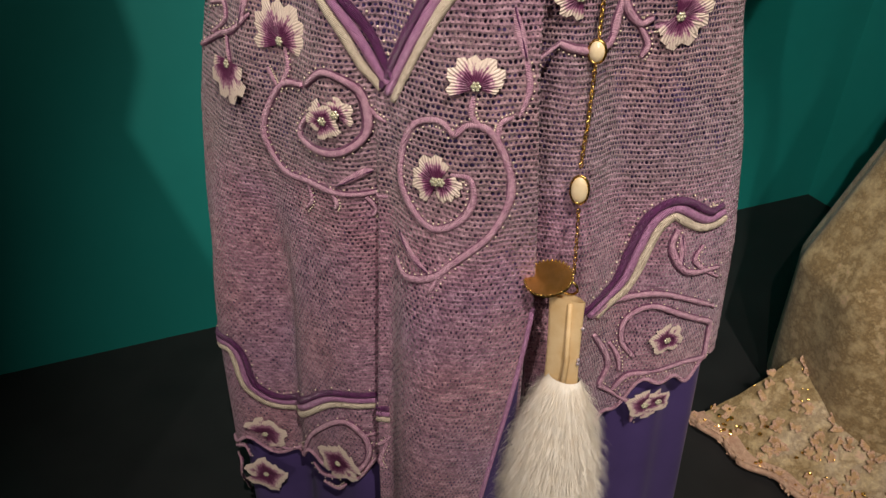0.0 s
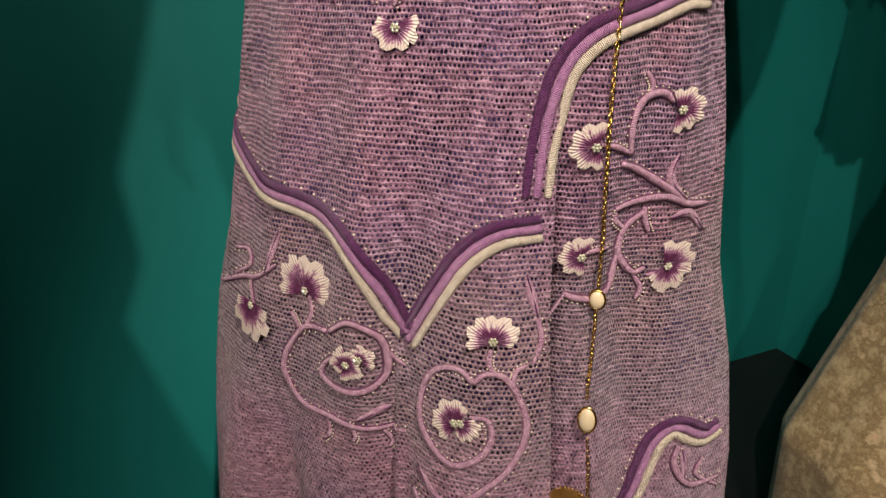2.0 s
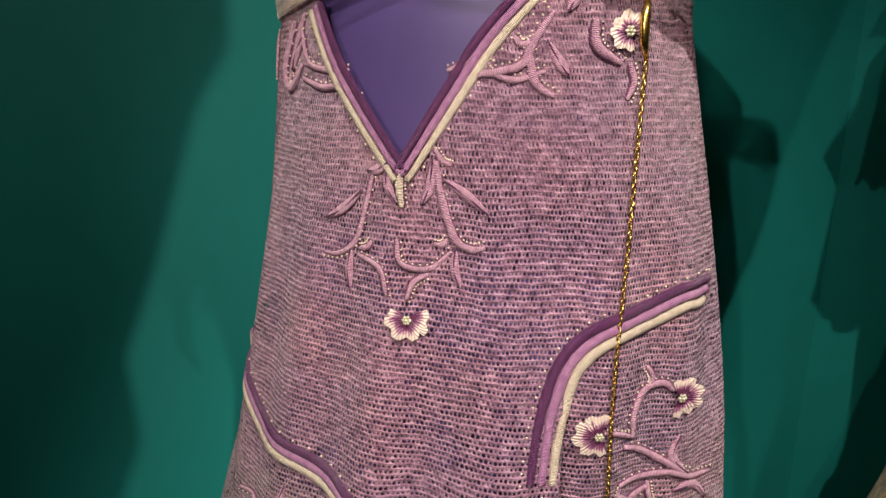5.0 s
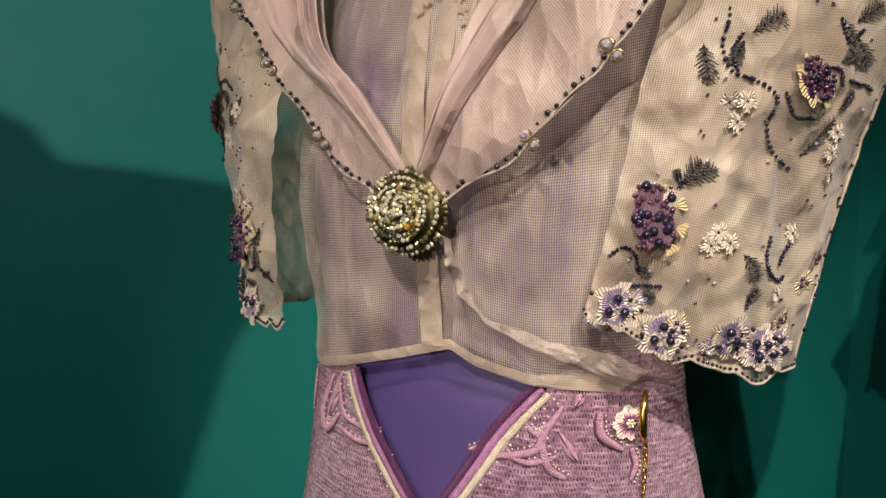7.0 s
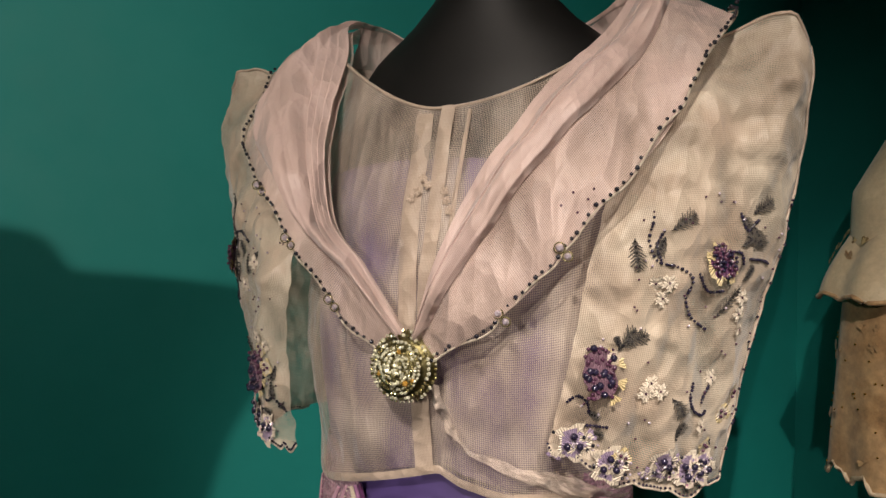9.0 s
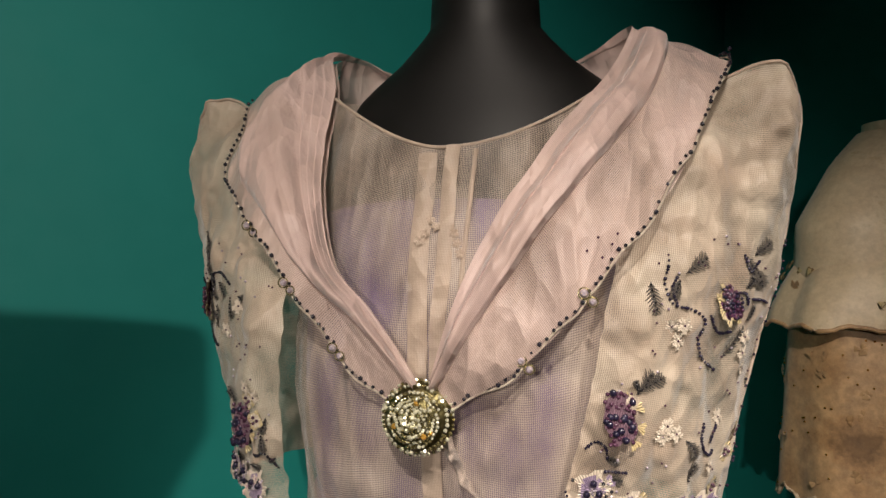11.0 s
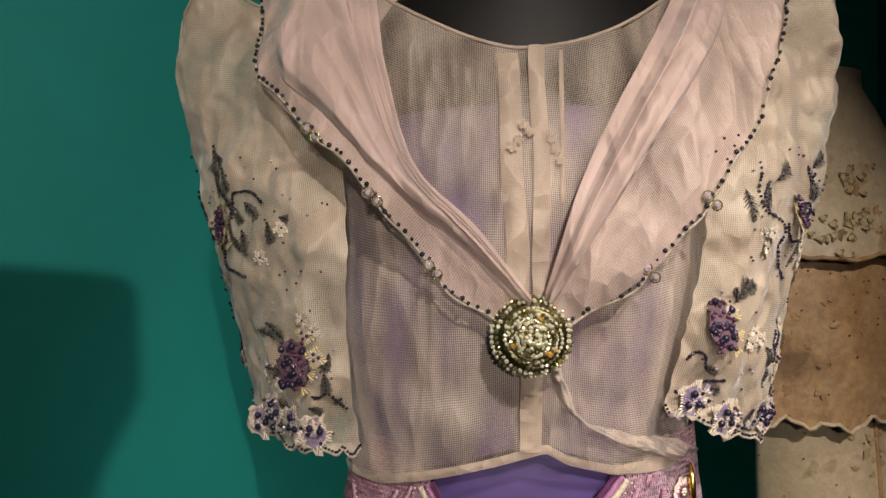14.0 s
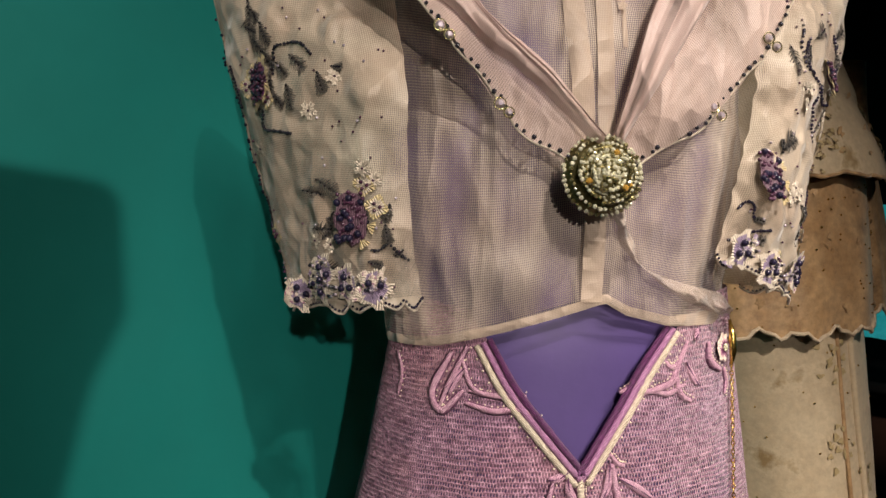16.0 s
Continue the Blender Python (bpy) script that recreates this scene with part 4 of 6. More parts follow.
# ---- embroidery of the overskirt and the sleeves ----
band([(-0.21, 1.021), (-0.177, 0.987), (-0.143, 0.966), (-0.086, 0.957), (-0.046, 0.944), (-0.015, 0.913), (0.001, 0.881), (0.011, 0.868)], "down", 0.0036)
band([(0.011, 0.861), (0.035, 0.905), (0.057, 0.939), (0.081, 0.959), (0.108, 0.963)], "down", 0.0036)
band([(0.103, 0.985), (0.104, 1.018), (0.107, 1.045), (0.115, 1.073), (0.133, 1.094), (0.163, 1.108), (0.182, 1.117), (0.194, 1.116)], "down", 0.0036)
band([(0.165, 0.655), (0.184, 0.678), (0.193, 0.714), (0.201, 0.742), (0.216, 0.754), (0.239, 0.737), (0.251, 0.74)], "down", 0.0036)
band([(-0.297, 0.489), (-0.202, 0.542), (-0.18, 0.485), (-0.136, 0.467), (-0.061, 0.53), (0.006, 0.538)], "down", 0.0036)
band([(-0.083, 1.312), (-0.063, 1.272), (-0.037, 1.236), (-0.007, 1.198)], "up", 0.0029)
band([(0.077, 1.318), (0.051, 1.287), (0.029, 1.253), (-0.007, 1.198)], "up", 0.0029)
flower(-0.082, 0.886, 0.03, 90, 190, 7)
flower(-0.144, 0.857, 0.03, -90, 150, 4)
flower(0.084, 0.882, 0.02, 90, 190, 7)
flower(0.136, 1.019, 0.018, 180, 190, 6)
flower(0.186, 1.041, 0.017, 10, 190, 6)
flower(0.13, 0.931, 0.017, 170, 190, 6)
flower(0.189, 0.912, 0.023, -20, 220, 7)
flower(0.001, 1.096, 0.015, -90, 200, 5)
flower(-0.035, 0.839, 0.013, 20, 300, 5)
flower(-0.025, 0.846, 0.013, 40, 120, 3)
flower(0.059, 0.809, 0.019, 150, 160, 5)
flower(0.064, 0.81, 0.016, -40, 110, 4)
flower(0.23, 0.612, 0.016, 150, 300, 6)
flower(0.224, 0.527, 0.017, -160, 260, 5)
flower(0.235, 0.53, 0.012, 0, 320, 5)
flower(-0.174, 0.413, 0.024, 40, 200, 5)
flower(-0.182, 0.34, 0.025, -90, 320, 6)
flower(-0.06, 0.436, 0.025, 60, 300, 6)
flower(0.133, 1.295, 0.012, 140, 260, 7)
cord([(-0.059, 0.859), (-0.087, 0.851), (-0.109, 0.82), (-0.111, 0.797), (-0.092, 0.776), (-0.057, 0.777), (-0.02, 0.774), (0.01, 0.777)], MAT_PINK, 0.0026)
cord([(-0.055, 0.86), (-0.033, 0.875), (-0.012, 0.866), (-0.006, 0.848), (-0.008, 0.827), (-0.024, 0.813), (-0.048, 0.81), (-0.066, 0.817), (-0.058, 0.832), (-0.041, 0.845)], MAT_PINK, 0.0026)
cord([(-0.012, 0.866), (-0.003, 0.846), (0.01, 0.839)], MAT_PINK, 0.0019)
leaf([(-0.032, 0.782), (-0.014, 0.793), (-0.005, 0.796)], MAT_PINK, 0.0034)
cord([(-0.063, 0.775), (-0.06, 0.761), (-0.068, 0.749)], MAT_PINK, 0.0019)
cord([(-0.038, 0.779), (-0.034, 0.766), (-0.036, 0.759)], MAT_PINK, 0.0019)
cord([(-0.012, 0.771), (-0.006, 0.759), (-0.009, 0.752)], MAT_PINK, 0.0019)
cord([(0.072, 0.846), (0.059, 0.854), (0.039, 0.847), (0.028, 0.827), (0.026, 0.799), (0.039, 0.779), (0.057, 0.769), (0.076, 0.778), (0.087, 0.796), (0.084, 0.815), (0.07, 0.816)], MAT_PINK, 0.0026)
cord([(0.072, 0.846), (0.082, 0.855), (0.096, 0.85), (0.108, 0.822), (0.11, 0.797), (0.1, 0.77), (0.082, 0.75), (0.067, 0.734), (0.056, 0.711)], MAT_PINK, 0.0026)
cord([(0.02, 0.727), (0.034, 0.718), (0.059, 0.727), (0.082, 0.75)], MAT_PINK, 0.0026)
leaf([(0.026, 0.754), (0.039, 0.739), (0.055, 0.73)], MAT_PINK, 0.0034)
cord([(0.083, 0.875), (0.083, 0.862), (0.092, 0.851)], MAT_PINK, 0.0019)
cord([(0.1, 0.844), (0.101, 0.856), (0.108, 0.86)], MAT_PINK, 0.0019)
leaf([(0.101, 0.931), (0.106, 0.914), (0.111, 0.897)], MAT_PINK, 0.0034)
cord([(0.111, 0.897), (0.115, 0.878), (0.111, 0.859)], MAT_PINK, 0.0019)
cord([(-0.08, 0.882), (-0.077, 0.867), (-0.087, 0.851)], MAT_PINK, 0.0019)
cord([(-0.1, 0.863), (-0.095, 0.856), (-0.091, 0.85)], MAT_PINK, 0.0019)
cord([(-0.251, 0.833), (-0.173, 0.871), (-0.14, 0.884), (-0.116, 0.901)], MAT_PINK, 0.0019)
leaf([(-0.128, 0.891), (-0.119, 0.912), (-0.11, 0.932)], MAT_PINK, 0.0034)
cord([(-0.182, 0.871), (-0.153, 0.889), (-0.156, 0.901), (-0.183, 0.895)], MAT_PINK, 0.0019)
cord([(-0.144, 0.857), (-0.148, 0.868), (-0.15, 0.878)], MAT_PINK, 0.0019)
cord([(0.15, 0.966), (0.169, 0.971), (0.186, 0.972), (0.201, 0.962), (0.212, 0.959)], MAT_PINK, 0.0026)
cord([(0.153, 1.003), (0.169, 0.991), (0.185, 0.979), (0.196, 0.969)], MAT_PINK, 0.0026)
cord([(0.157, 1.009), (0.157, 1.032), (0.162, 1.049), (0.174, 1.053), (0.182, 1.046)], MAT_PINK, 0.0026)
cord([(0.14, 1.02), (0.149, 1.017), (0.157, 1.01)], MAT_PINK, 0.0019)
cord([(0.164, 1.048), (0.167, 1.058), (0.163, 1.068)], MAT_PINK, 0.0019)
leaf([(0.196, 0.969), (0.185, 0.988), (0.189, 1.007)], MAT_PINK, 0.0034)
cord([(0.169, 0.96), (0.156, 0.946), (0.153, 0.924), (0.164, 0.906), (0.174, 0.91)], MAT_PINK, 0.0026)
cord([(0.169, 0.964), (0.171, 0.951), (0.174, 0.942)], MAT_PINK, 0.0019)
cord([(0.188, 0.905), (0.181, 0.904), (0.175, 0.903)], MAT_PINK, 0.0019)
leaf([(0.188, 0.954), (0.2, 0.955), (0.212, 0.935)], MAT_PINK, 0.0034)
cord([(0.152, 0.924), (0.147, 0.892), (0.13, 0.893), (0.118, 0.898)], MAT_PINK, 0.0026)
cord([(0.13, 0.932), (0.139, 0.934), (0.147, 0.933)], MAT_PINK, 0.0019)
cord([(0.156, 0.946), (0.15, 0.956), (0.151, 0.965)], MAT_PINK, 0.0019)
cord([(0.153, 0.927), (0.149, 0.907), (0.149, 0.891)], MAT_PINK, 0.0019)
cord([(0.164, 0.906), (0.172, 0.891), (0.169, 0.88)], MAT_PINK, 0.0019)
cord([(-0.029, 1.201), (-0.038, 1.169), (-0.047, 1.146), (-0.062, 1.135), (-0.076, 1.134)], MAT_PINK, 0.0019)
leaf([(-0.039, 1.186), (-0.057, 1.17), (-0.074, 1.161)], MAT_PINK, 0.0034)
leaf([(-0.05, 1.14), (-0.052, 1.125), (-0.05, 1.11)], MAT_PINK, 0.0034)
cord([(-0.042, 1.142), (-0.035, 1.144), (-0.031, 1.149)], MAT_PINK, 0.0019)
cord([(-0.043, 1.137), (-0.023, 1.13), (-0.016, 1.111)], MAT_PINK, 0.0019)
cord([(0.019, 1.21), (0.023, 1.186), (0.033, 1.158), (0.045, 1.151), (0.055, 1.153)], MAT_PINK, 0.0026)
leaf([(0.025, 1.198), (0.041, 1.188), (0.057, 1.176)], MAT_PINK, 0.0034)
leaf([(0.034, 1.15), (0.034, 1.135), (0.039, 1.123)], MAT_PINK, 0.0034)
cord([(-0.01, 1.153), (-0.006, 1.136), (0.015, 1.134), (0.031, 1.148)], MAT_PINK, 0.0019)
cord([(0.014, 1.13), (0.004, 1.123), (-0.001, 1.11)], MAT_PINK, 0.0019)
cord([(0.018, 1.152), (0.024, 1.152), (0.028, 1.157)], MAT_PINK, 0.0019)
leaf([(-0.017, 1.207), (-0.026, 1.201), (-0.034, 1.2)], MAT_PINK, 0.0034)
cord([(0.018, 1.218), (0.024, 1.21), (0.03, 1.208)], MAT_PINK, 0.0019)
leaf([(0.009, 1.179), (0.015, 1.193), (0.017, 1.212)], MAT_PINK, 0.0034)
leaf([(-0.018, 1.202), (-0.017, 1.19), (-0.01, 1.179)], MAT_PINK, 0.0034)
cord([(0.047, 1.267), (0.059, 1.269), (0.074, 1.274), (0.081, 1.289), (0.091, 1.306)], MAT_PINK, 0.0026)
leaf([(0.088, 1.289), (0.096, 1.275), (0.102, 1.267)], MAT_PINK, 0.0034)
cord([(0.077, 1.285), (0.082, 1.263), (0.094, 1.254)], MAT_PINK, 0.0026)
cord([(0.026, 1.269), (0.041, 1.275), (0.054, 1.274)], MAT_PINK, 0.0019)
cord([(0.068, 1.291), (0.073, 1.286), (0.081, 1.289)], MAT_PINK, 0.0019)
cord([(0.115, 1.302), (0.117, 1.286), (0.131, 1.275)], MAT_PINK, 0.0026)
cord([(0.136, 1.276), (0.139, 1.264), (0.136, 1.253)], MAT_PINK, 0.0019)
leaf([(0.099, 1.306), (0.102, 1.312), (0.104, 1.315)], MAT_PINK, 0.0034)
cord([(-0.095, 1.308), (-0.108, 1.281), (-0.119, 1.254)], MAT_PINK, 0.0019)
cord([(-0.095, 1.272), (-0.068, 1.268), (-0.05, 1.269)], MAT_PINK, 0.0019)
leaf([(-0.097, 1.291), (-0.105, 1.281), (-0.111, 1.268)], MAT_PINK, 0.0034)
cord([(-0.149, 1.299), (-0.146, 1.282), (-0.15, 1.261)], MAT_PINK, 0.0019)
cord([(-0.107, 1.303), (-0.123, 1.27), (-0.116, 1.254), (-0.099, 1.272)], MAT_PINK, 0.0026)
cord([(-0.1, 1.3), (-0.089, 1.272), (-0.055, 1.27)], MAT_PINK, 0.0019)
cord([(0.206, 0.59), (0.193, 0.611), (0.194, 0.638), (0.216, 0.652), (0.25, 0.627), (0.274, 0.6), (0.273, 0.569), (0.246, 0.573), (0.223, 0.57)], MAT_PINK, 0.0026)
cord([(0.167, 0.653), (0.186, 0.661), (0.223, 0.665), (0.268, 0.631)], MAT_PINK, 0.0026)
cord([(0.22, 0.733), (0.219, 0.714), (0.234, 0.687), (0.259, 0.681)], MAT_PINK, 0.0026)
leaf([(0.223, 0.729), (0.227, 0.711), (0.229, 0.694)], MAT_PINK, 0.0034)
cord([(0.242, 0.712), (0.239, 0.696), (0.261, 0.668)], MAT_PINK, 0.0019)
cord([(0.171, 0.631), (0.185, 0.585), (0.182, 0.56), (0.198, 0.538)], MAT_PINK, 0.0026)
cord([(0.183, 0.611), (0.193, 0.59), (0.196, 0.572)], MAT_PINK, 0.0019)
cord([(0.198, 0.538), (0.215, 0.524), (0.216, 0.5)], MAT_PINK, 0.0019)
cord([(0.223, 0.57), (0.204, 0.566), (0.192, 0.546)], MAT_PINK, 0.0026)
cord([(-0.118, 0.407), (-0.095, 0.459), (-0.052, 0.502), (-0.03, 0.489), (-0.026, 0.455), (-0.045, 0.424), (-0.081, 0.401), (-0.098, 0.412)], MAT_PINK, 0.0026)
cord([(-0.23, 0.347), (-0.227, 0.321), (-0.315, 0.102)], MAT_PINK, 0.0019)
cord([(0.002, 0.497), (-0.005, 0.474), (-0.002, 0.461)], MAT_PINK, 0.0019)
cord([(-0.311, 0.258), (-0.217, 0.372), (-0.2, 0.363)], MAT_PINK, 0.0019)
cord([(-0.086, 0.388), (-0.066, 0.388), (-0.054, 0.402)], MAT_PINK, 0.0019)
cord([(-0.172, 0.395), (-0.145, 0.387), (-0.109, 0.426)], MAT_PINK, 0.0019)
cord([(-0.031, 0.487), (-0.006, 0.496), (0.008, 0.509)], MAT_PINK, 0.0019)
bead_vine(1, [(0.153, 0.573), (0.16, 0.517), (0.195, 0.472), (0.244, 0.461), (0.279, 0.438), (0.279, 0.393), (0.3, 0.36), (0.341, 0.337)])
bead_vine(1, [(0.188, 0.539), (0.181, 0.506), (0.202, 0.472)])
bead_vine(1, [(0.397, 0.483), (0.418, 0.483), (0.446, 0.483)])
bead_vine(1, [(0.355, 0.573), (0.376, 0.539), (0.397, 0.562)])
rose(1, [(0.334, 0.472)])
small_leaf(1, [(0.125, 0.528), (0.153, 0.449)])
small_leaf(1, [(0.195, 0.528), (0.188, 0.483)])
small_leaf(1, [(0.383, 0.573), (0.418, 0.607)])
small_leaf(1, [(0.355, 0.573), (0.397, 0.528)])
small_leaf(1, [(0.39, 0.551), (0.418, 0.506)])
small_leaf(1, [(0.362, 0.36), (0.397, 0.427)])
small_leaf(1, [(0.202, 0.539), (0.251, 0.573)])
small_leaf(1, [(0.397, 0.438), (0.411, 0.472)])
white_flower(1, [(0.202, 0.427)])
white_flower(1, [(0.23, 0.427)])
white_flower(1, [(0.223, 0.393)])
white_flower(1, [(0.244, 0.213)])
white_flower(1, [(0.265, 0.202)])
white_flower(1, [(0.237, 0.191)])
white_flower(1, [(0.404, 0.371)])
white_flower(1, [(0.383, 0.135)])
white_flower(1, [(0.383, 0.236)])
grapes(1, [(0.118, 0.213)])
small_leaf(1, [(0.146, 0.27), (0.181, 0.326)])
small_leaf(1, [(0.146, 0.281), (0.216, 0.315)])
small_leaf(1, [(0.146, 0.281), (0.132, 0.303)])
bead_vine(1, [(0.035, 0.124), (0.07, 0.146), (0.104, 0.135), (0.118, 0.112)])
small_leaf(1, [(0.111, 0.112), (0.146, 0.112)])
small_leaf(1, [(0.118, 0.056), (0.167, 0.079)])
bead_vine(1, [(0.111, 0.079), (0.139, 0.09), (0.174, 0.101)])
hem_flower(1, [(0.091, 0.034)])
hem_flower(1, [(0.195, 0.022)])
hem_flower(1, [(0.307, 0.056)])
hem_flower(1, [(0.376, 0.045)])
hem_flower(1, [(0.411, 0.045)])
small_leaf(1, [(0.3, 0.191), (0.341, 0.157)])
small_leaf(1, [(0.334, 0.101), (0.348, 0.146)])
bead_vine(1, [(0.341, 0.225), (0.348, 0.18), (0.383, 0.157), (0.397, 0.169)])
bead_vine(1, [(0.39, 0.236), (0.376, 0.202), (0.376, 0.18)])
yellow_sprig(1, [(0.453, 0.202)])
bead_vine(1, [(0.502, 0.303), (0.509, 0.258), (0.502, 0.236)])
bead_vine(1, [(0.418, 0.101), (0.418, 0.067), (0.418, 0.045)])
yellow_sprig(1, [(0.439, 0.157)])
small_leaf(-1, [(0.376, 0.64), (0.39, 0.573)])
small_leaf(-1, [(0.355, 0.584), (0.341, 0.528)])
small_leaf(-1, [(0.397, 0.584), (0.369, 0.562)])
small_leaf(-1, [(0.376, 0.551), (0.355, 0.494)])
rose(-1, [(0.376, 0.461)])
bead_vine(-1, [(0.348, 0.472), (0.334, 0.517), (0.307, 0.528), (0.265, 0.528), (0.251, 0.506)])
small_leaf(-1, [(0.3, 0.506), (0.272, 0.472)])
small_leaf(-1, [(0.327, 0.483), (0.341, 0.371)])
small_leaf(-1, [(0.32, 0.449), (0.313, 0.393)])
small_leaf(-1, [(0.244, 0.472), (0.237, 0.427)])
small_leaf(-1, [(0.216, 0.483), (0.181, 0.483)])
white_flower(-1, [(0.279, 0.393)])
white_flower(-1, [(0.209, 0.461)])
bead_vine(-1, [(0.39, 0.404), (0.397, 0.371), (0.369, 0.36), (0.327, 0.348)])
white_flower(-1, [(0.432, 0.337)])
yellow_sprig(-1, [(0.418, 0.461)])
small_leaf(-1, [(0.334, 0.236), (0.272, 0.225)])
small_leaf(-1, [(0.286, 0.258), (0.23, 0.225)])
grapes(-1, [(0.195, 0.18)])
white_flower(-1, [(0.146, 0.281)])
white_flower(-1, [(0.125, 0.258)])
yellow_sprig(-1, [(0.153, 0.247)])
yellow_sprig(-1, [(0.125, 0.202)])
small_leaf(-1, [(0.084, 0.213), (0.104, 0.169)])
small_leaf(-1, [(0.104, 0.169), (0.098, 0.124)])
bead_vine(-1, [(0.16, 0.112), (0.139, 0.112), (0.098, 0.124), (0.07, 0.101), (0.035, 0.09)])
small_leaf(-1, [(0.174, 0.09), (0.132, 0.079)])
small_leaf(-1, [(0.327, 0.157), (0.258, 0.157)])
small_leaf(-1, [(0.307, 0.135), (0.258, 0.169)])
white_flower(-1, [(0.32, 0.135)])
white_flower(-1, [(0.286, 0.124)])
hem_flower(-1, [(0.334, 0.045)])
hem_flower(-1, [(0.251, 0.045)])
hem_flower(-1, [(0.418, 0.022)])
bead_vine(-1, [(0.46, 0.528), (0.467, 0.494), (0.474, 0.449)])
bead_vine(-1, [(0.495, 0.247), (0.495, 0.191), (0.488, 0.146)])
yellow_sprig(-1, [(0.467, 0.157)])
small_leaf(-1, [(0.334, 0.09), (0.272, 0.067)])
hem_flower(-1, [(0.167, 0.034)])
small_leaf(-1, [(0.39, 0.573), (0.369, 0.528)])
small_leaf(-1, [(0.362, 0.528), (0.348, 0.472)])
small_leaf(-1, [(0.362, 0.438), (0.341, 0.404)])
small_leaf(-1, [(0.418, 0.438), (0.39, 0.404)])
small_leaf(-1, [(0.376, 0.618), (0.362, 0.584)])
small_leaf(-1, [(0.334, 0.494), (0.313, 0.461)])
small_leaf(-1, [(0.383, 0.506), (0.397, 0.472)])
small_leaf(-1, [(0.355, 0.472), (0.362, 0.427)])
small_leaf(-1, [(0.216, 0.169), (0.188, 0.135)])
small_leaf(-1, [(0.251, 0.191), (0.279, 0.169)])
small_leaf(-1, [(0.056, 0.112), (0.091, 0.101)])
yellow_sprig(-1, [(0.397, 0.483)])
yellow_sprig(-1, [(0.369, 0.427)])
yellow_sprig(-1, [(0.397, 0.427)])
bead_vine(-1, [(0.383, 0.506), (0.383, 0.483), (0.404, 0.449), (0.397, 0.427)])
bead_vine(-1, [(0.216, 0.213), (0.216, 0.169), (0.237, 0.135)])
bead_vine(-1, [(0.167, 0.225), (0.16, 0.169), (0.188, 0.135)])
hem_flower(-1, [(0.313, 0.067)])
white_flower(1, [(0.404, 0.404)])
white_flower(1, [(0.362, 0.438)])
white_flower(1, [(0.418, 0.337)])
bead_vine(1, [(0.293, 0.449), (0.32, 0.416), (0.355, 0.416)])
bead_vine(1, [(0.341, 0.494), (0.369, 0.494), (0.383, 0.472)])
small_leaf(1, [(0.376, 0.528), (0.411, 0.517)])
small_leaf(1, [(0.369, 0.506), (0.397, 0.528)])
yellow_sprig(1, [(0.216, 0.045)])
yellow_sprig(1, [(0.404, 0.09)])

# ---- trims of the blouse ----
def strip(x0, x1, z0, z1, lean, off, mat, name, label, wave=0.0, parent=None):
    """A sewn band on the blouse front between heights z0 and z1."""
    def fn(u, v):
        z = z0 + v * (z1 - z0)
        x = x0 + u * (x1 - x0) + lean * v + wave * math.sin(9 * v)
        p, n = front_xz(x, z, off + 0.0012 * math.sin(math.pi * u))
        return p
    return part(name, sheet(fn, 8, 40), mat, parent or blouse, label)


strip(-0.020, -0.003, 1.470, 1.662, -0.002, 0.0022, MAT_HEM, "placket", "folded peach placket with sewn edges", 0.001)
strip(0.000, 0.013, 1.470, 1.668, 0.004, 0.0040, MAT_HEM, "placket", "folded peach placket with sewn edges", -0.001)
strip(0.022, 0.026, 1.540, 1.664, 0.006, 0.0030, MAT_HEM, "pleat", "narrow sewn pleat")
strip(-0.009, 0.008, 1.346, 1.432, 0.000, 0.0030, MAT_HEM, "placket", "folded peach placket with sewn edges")


def hem_band(u, v):
    s = math.sin((u - 0.5) * math.pi * 0.985)
    x = 0.156 * s
    z = hem_z(x) - 0.001 + v * (0.008 + 0.006 * smooth(0.05, 0.14, x))
    return front_xz(x, z, 0.0016 + 0.0005 * math.sin(math.pi * v))[0]


part("hem", sheet(hem_band, 110, 6), MAT_HEM, blouse, "turned peach hem")


def neck_line(k):
    x = -0.132 + 0.262 * k
    return front_xz(x, neck_z(x) + 0.0005, 0.001)[0]


part("neck_binding", tube([neck_line(k / 60) for k in range(61)], 0.0017, 6), MAT_HEM, blouse, "narrow rolled neck binding")


def ruffle_fn(u, v):
    p = spline([(0.008, 0, 1.432), (0.018, 0, 1.405), (0.028, 0, 1.383), (0.052, 0, 1.364), (0.098, 0, 1.346), (0.135, 0, 1.336)], 81)[round(v * 80)]
    w = 0.014 + 0.026 * smooth(0.3, 0.9, v)
    q, n = front_xz(p.x + (u - 0.3) * w, p.z - (u - 0.3) * w * 0.8, 0.0030 + 0.0055 * math.sin(math.pi * u) + 0.0024 * math.sin(34 * v + 6 * u) + 0.006 * abs(rough(p.x, p.z, u * 0.05, 70)))
    return q


part("ruffle", sheet(ruffle_fn, 10, 80), MAT_RUFFLE, blouse, "crumpled pale selvedge fold")
blossoms = bmesh.new()
for bx, bz in ((-0.008, 1.588), (0.001, 1.594), (-0.013, 1.582), (0.020, 1.580), (0.023, 1.572), (0.017, 1.588), (-0.004, 1.600)):
    bc, bn = front_xz(bx, bz, 0.0052)
    for k in range(5):
        petal_sheet(blossoms, bc, Vector((1, 0, 0)), Vector((0, 0, 1)), bn, 1.2566 * k + bx * 90, 0.0034, 0.0034, 1)
part("blossom_spray", blossoms, [MAT_HEM, MAT_HEM], blouse, "small raised cream blossoms at the placket")

cord([(-0.007, 1.200), (-0.008, 1.190), (-0.006, 1.176)], MAT_CREAM, 0.0027)

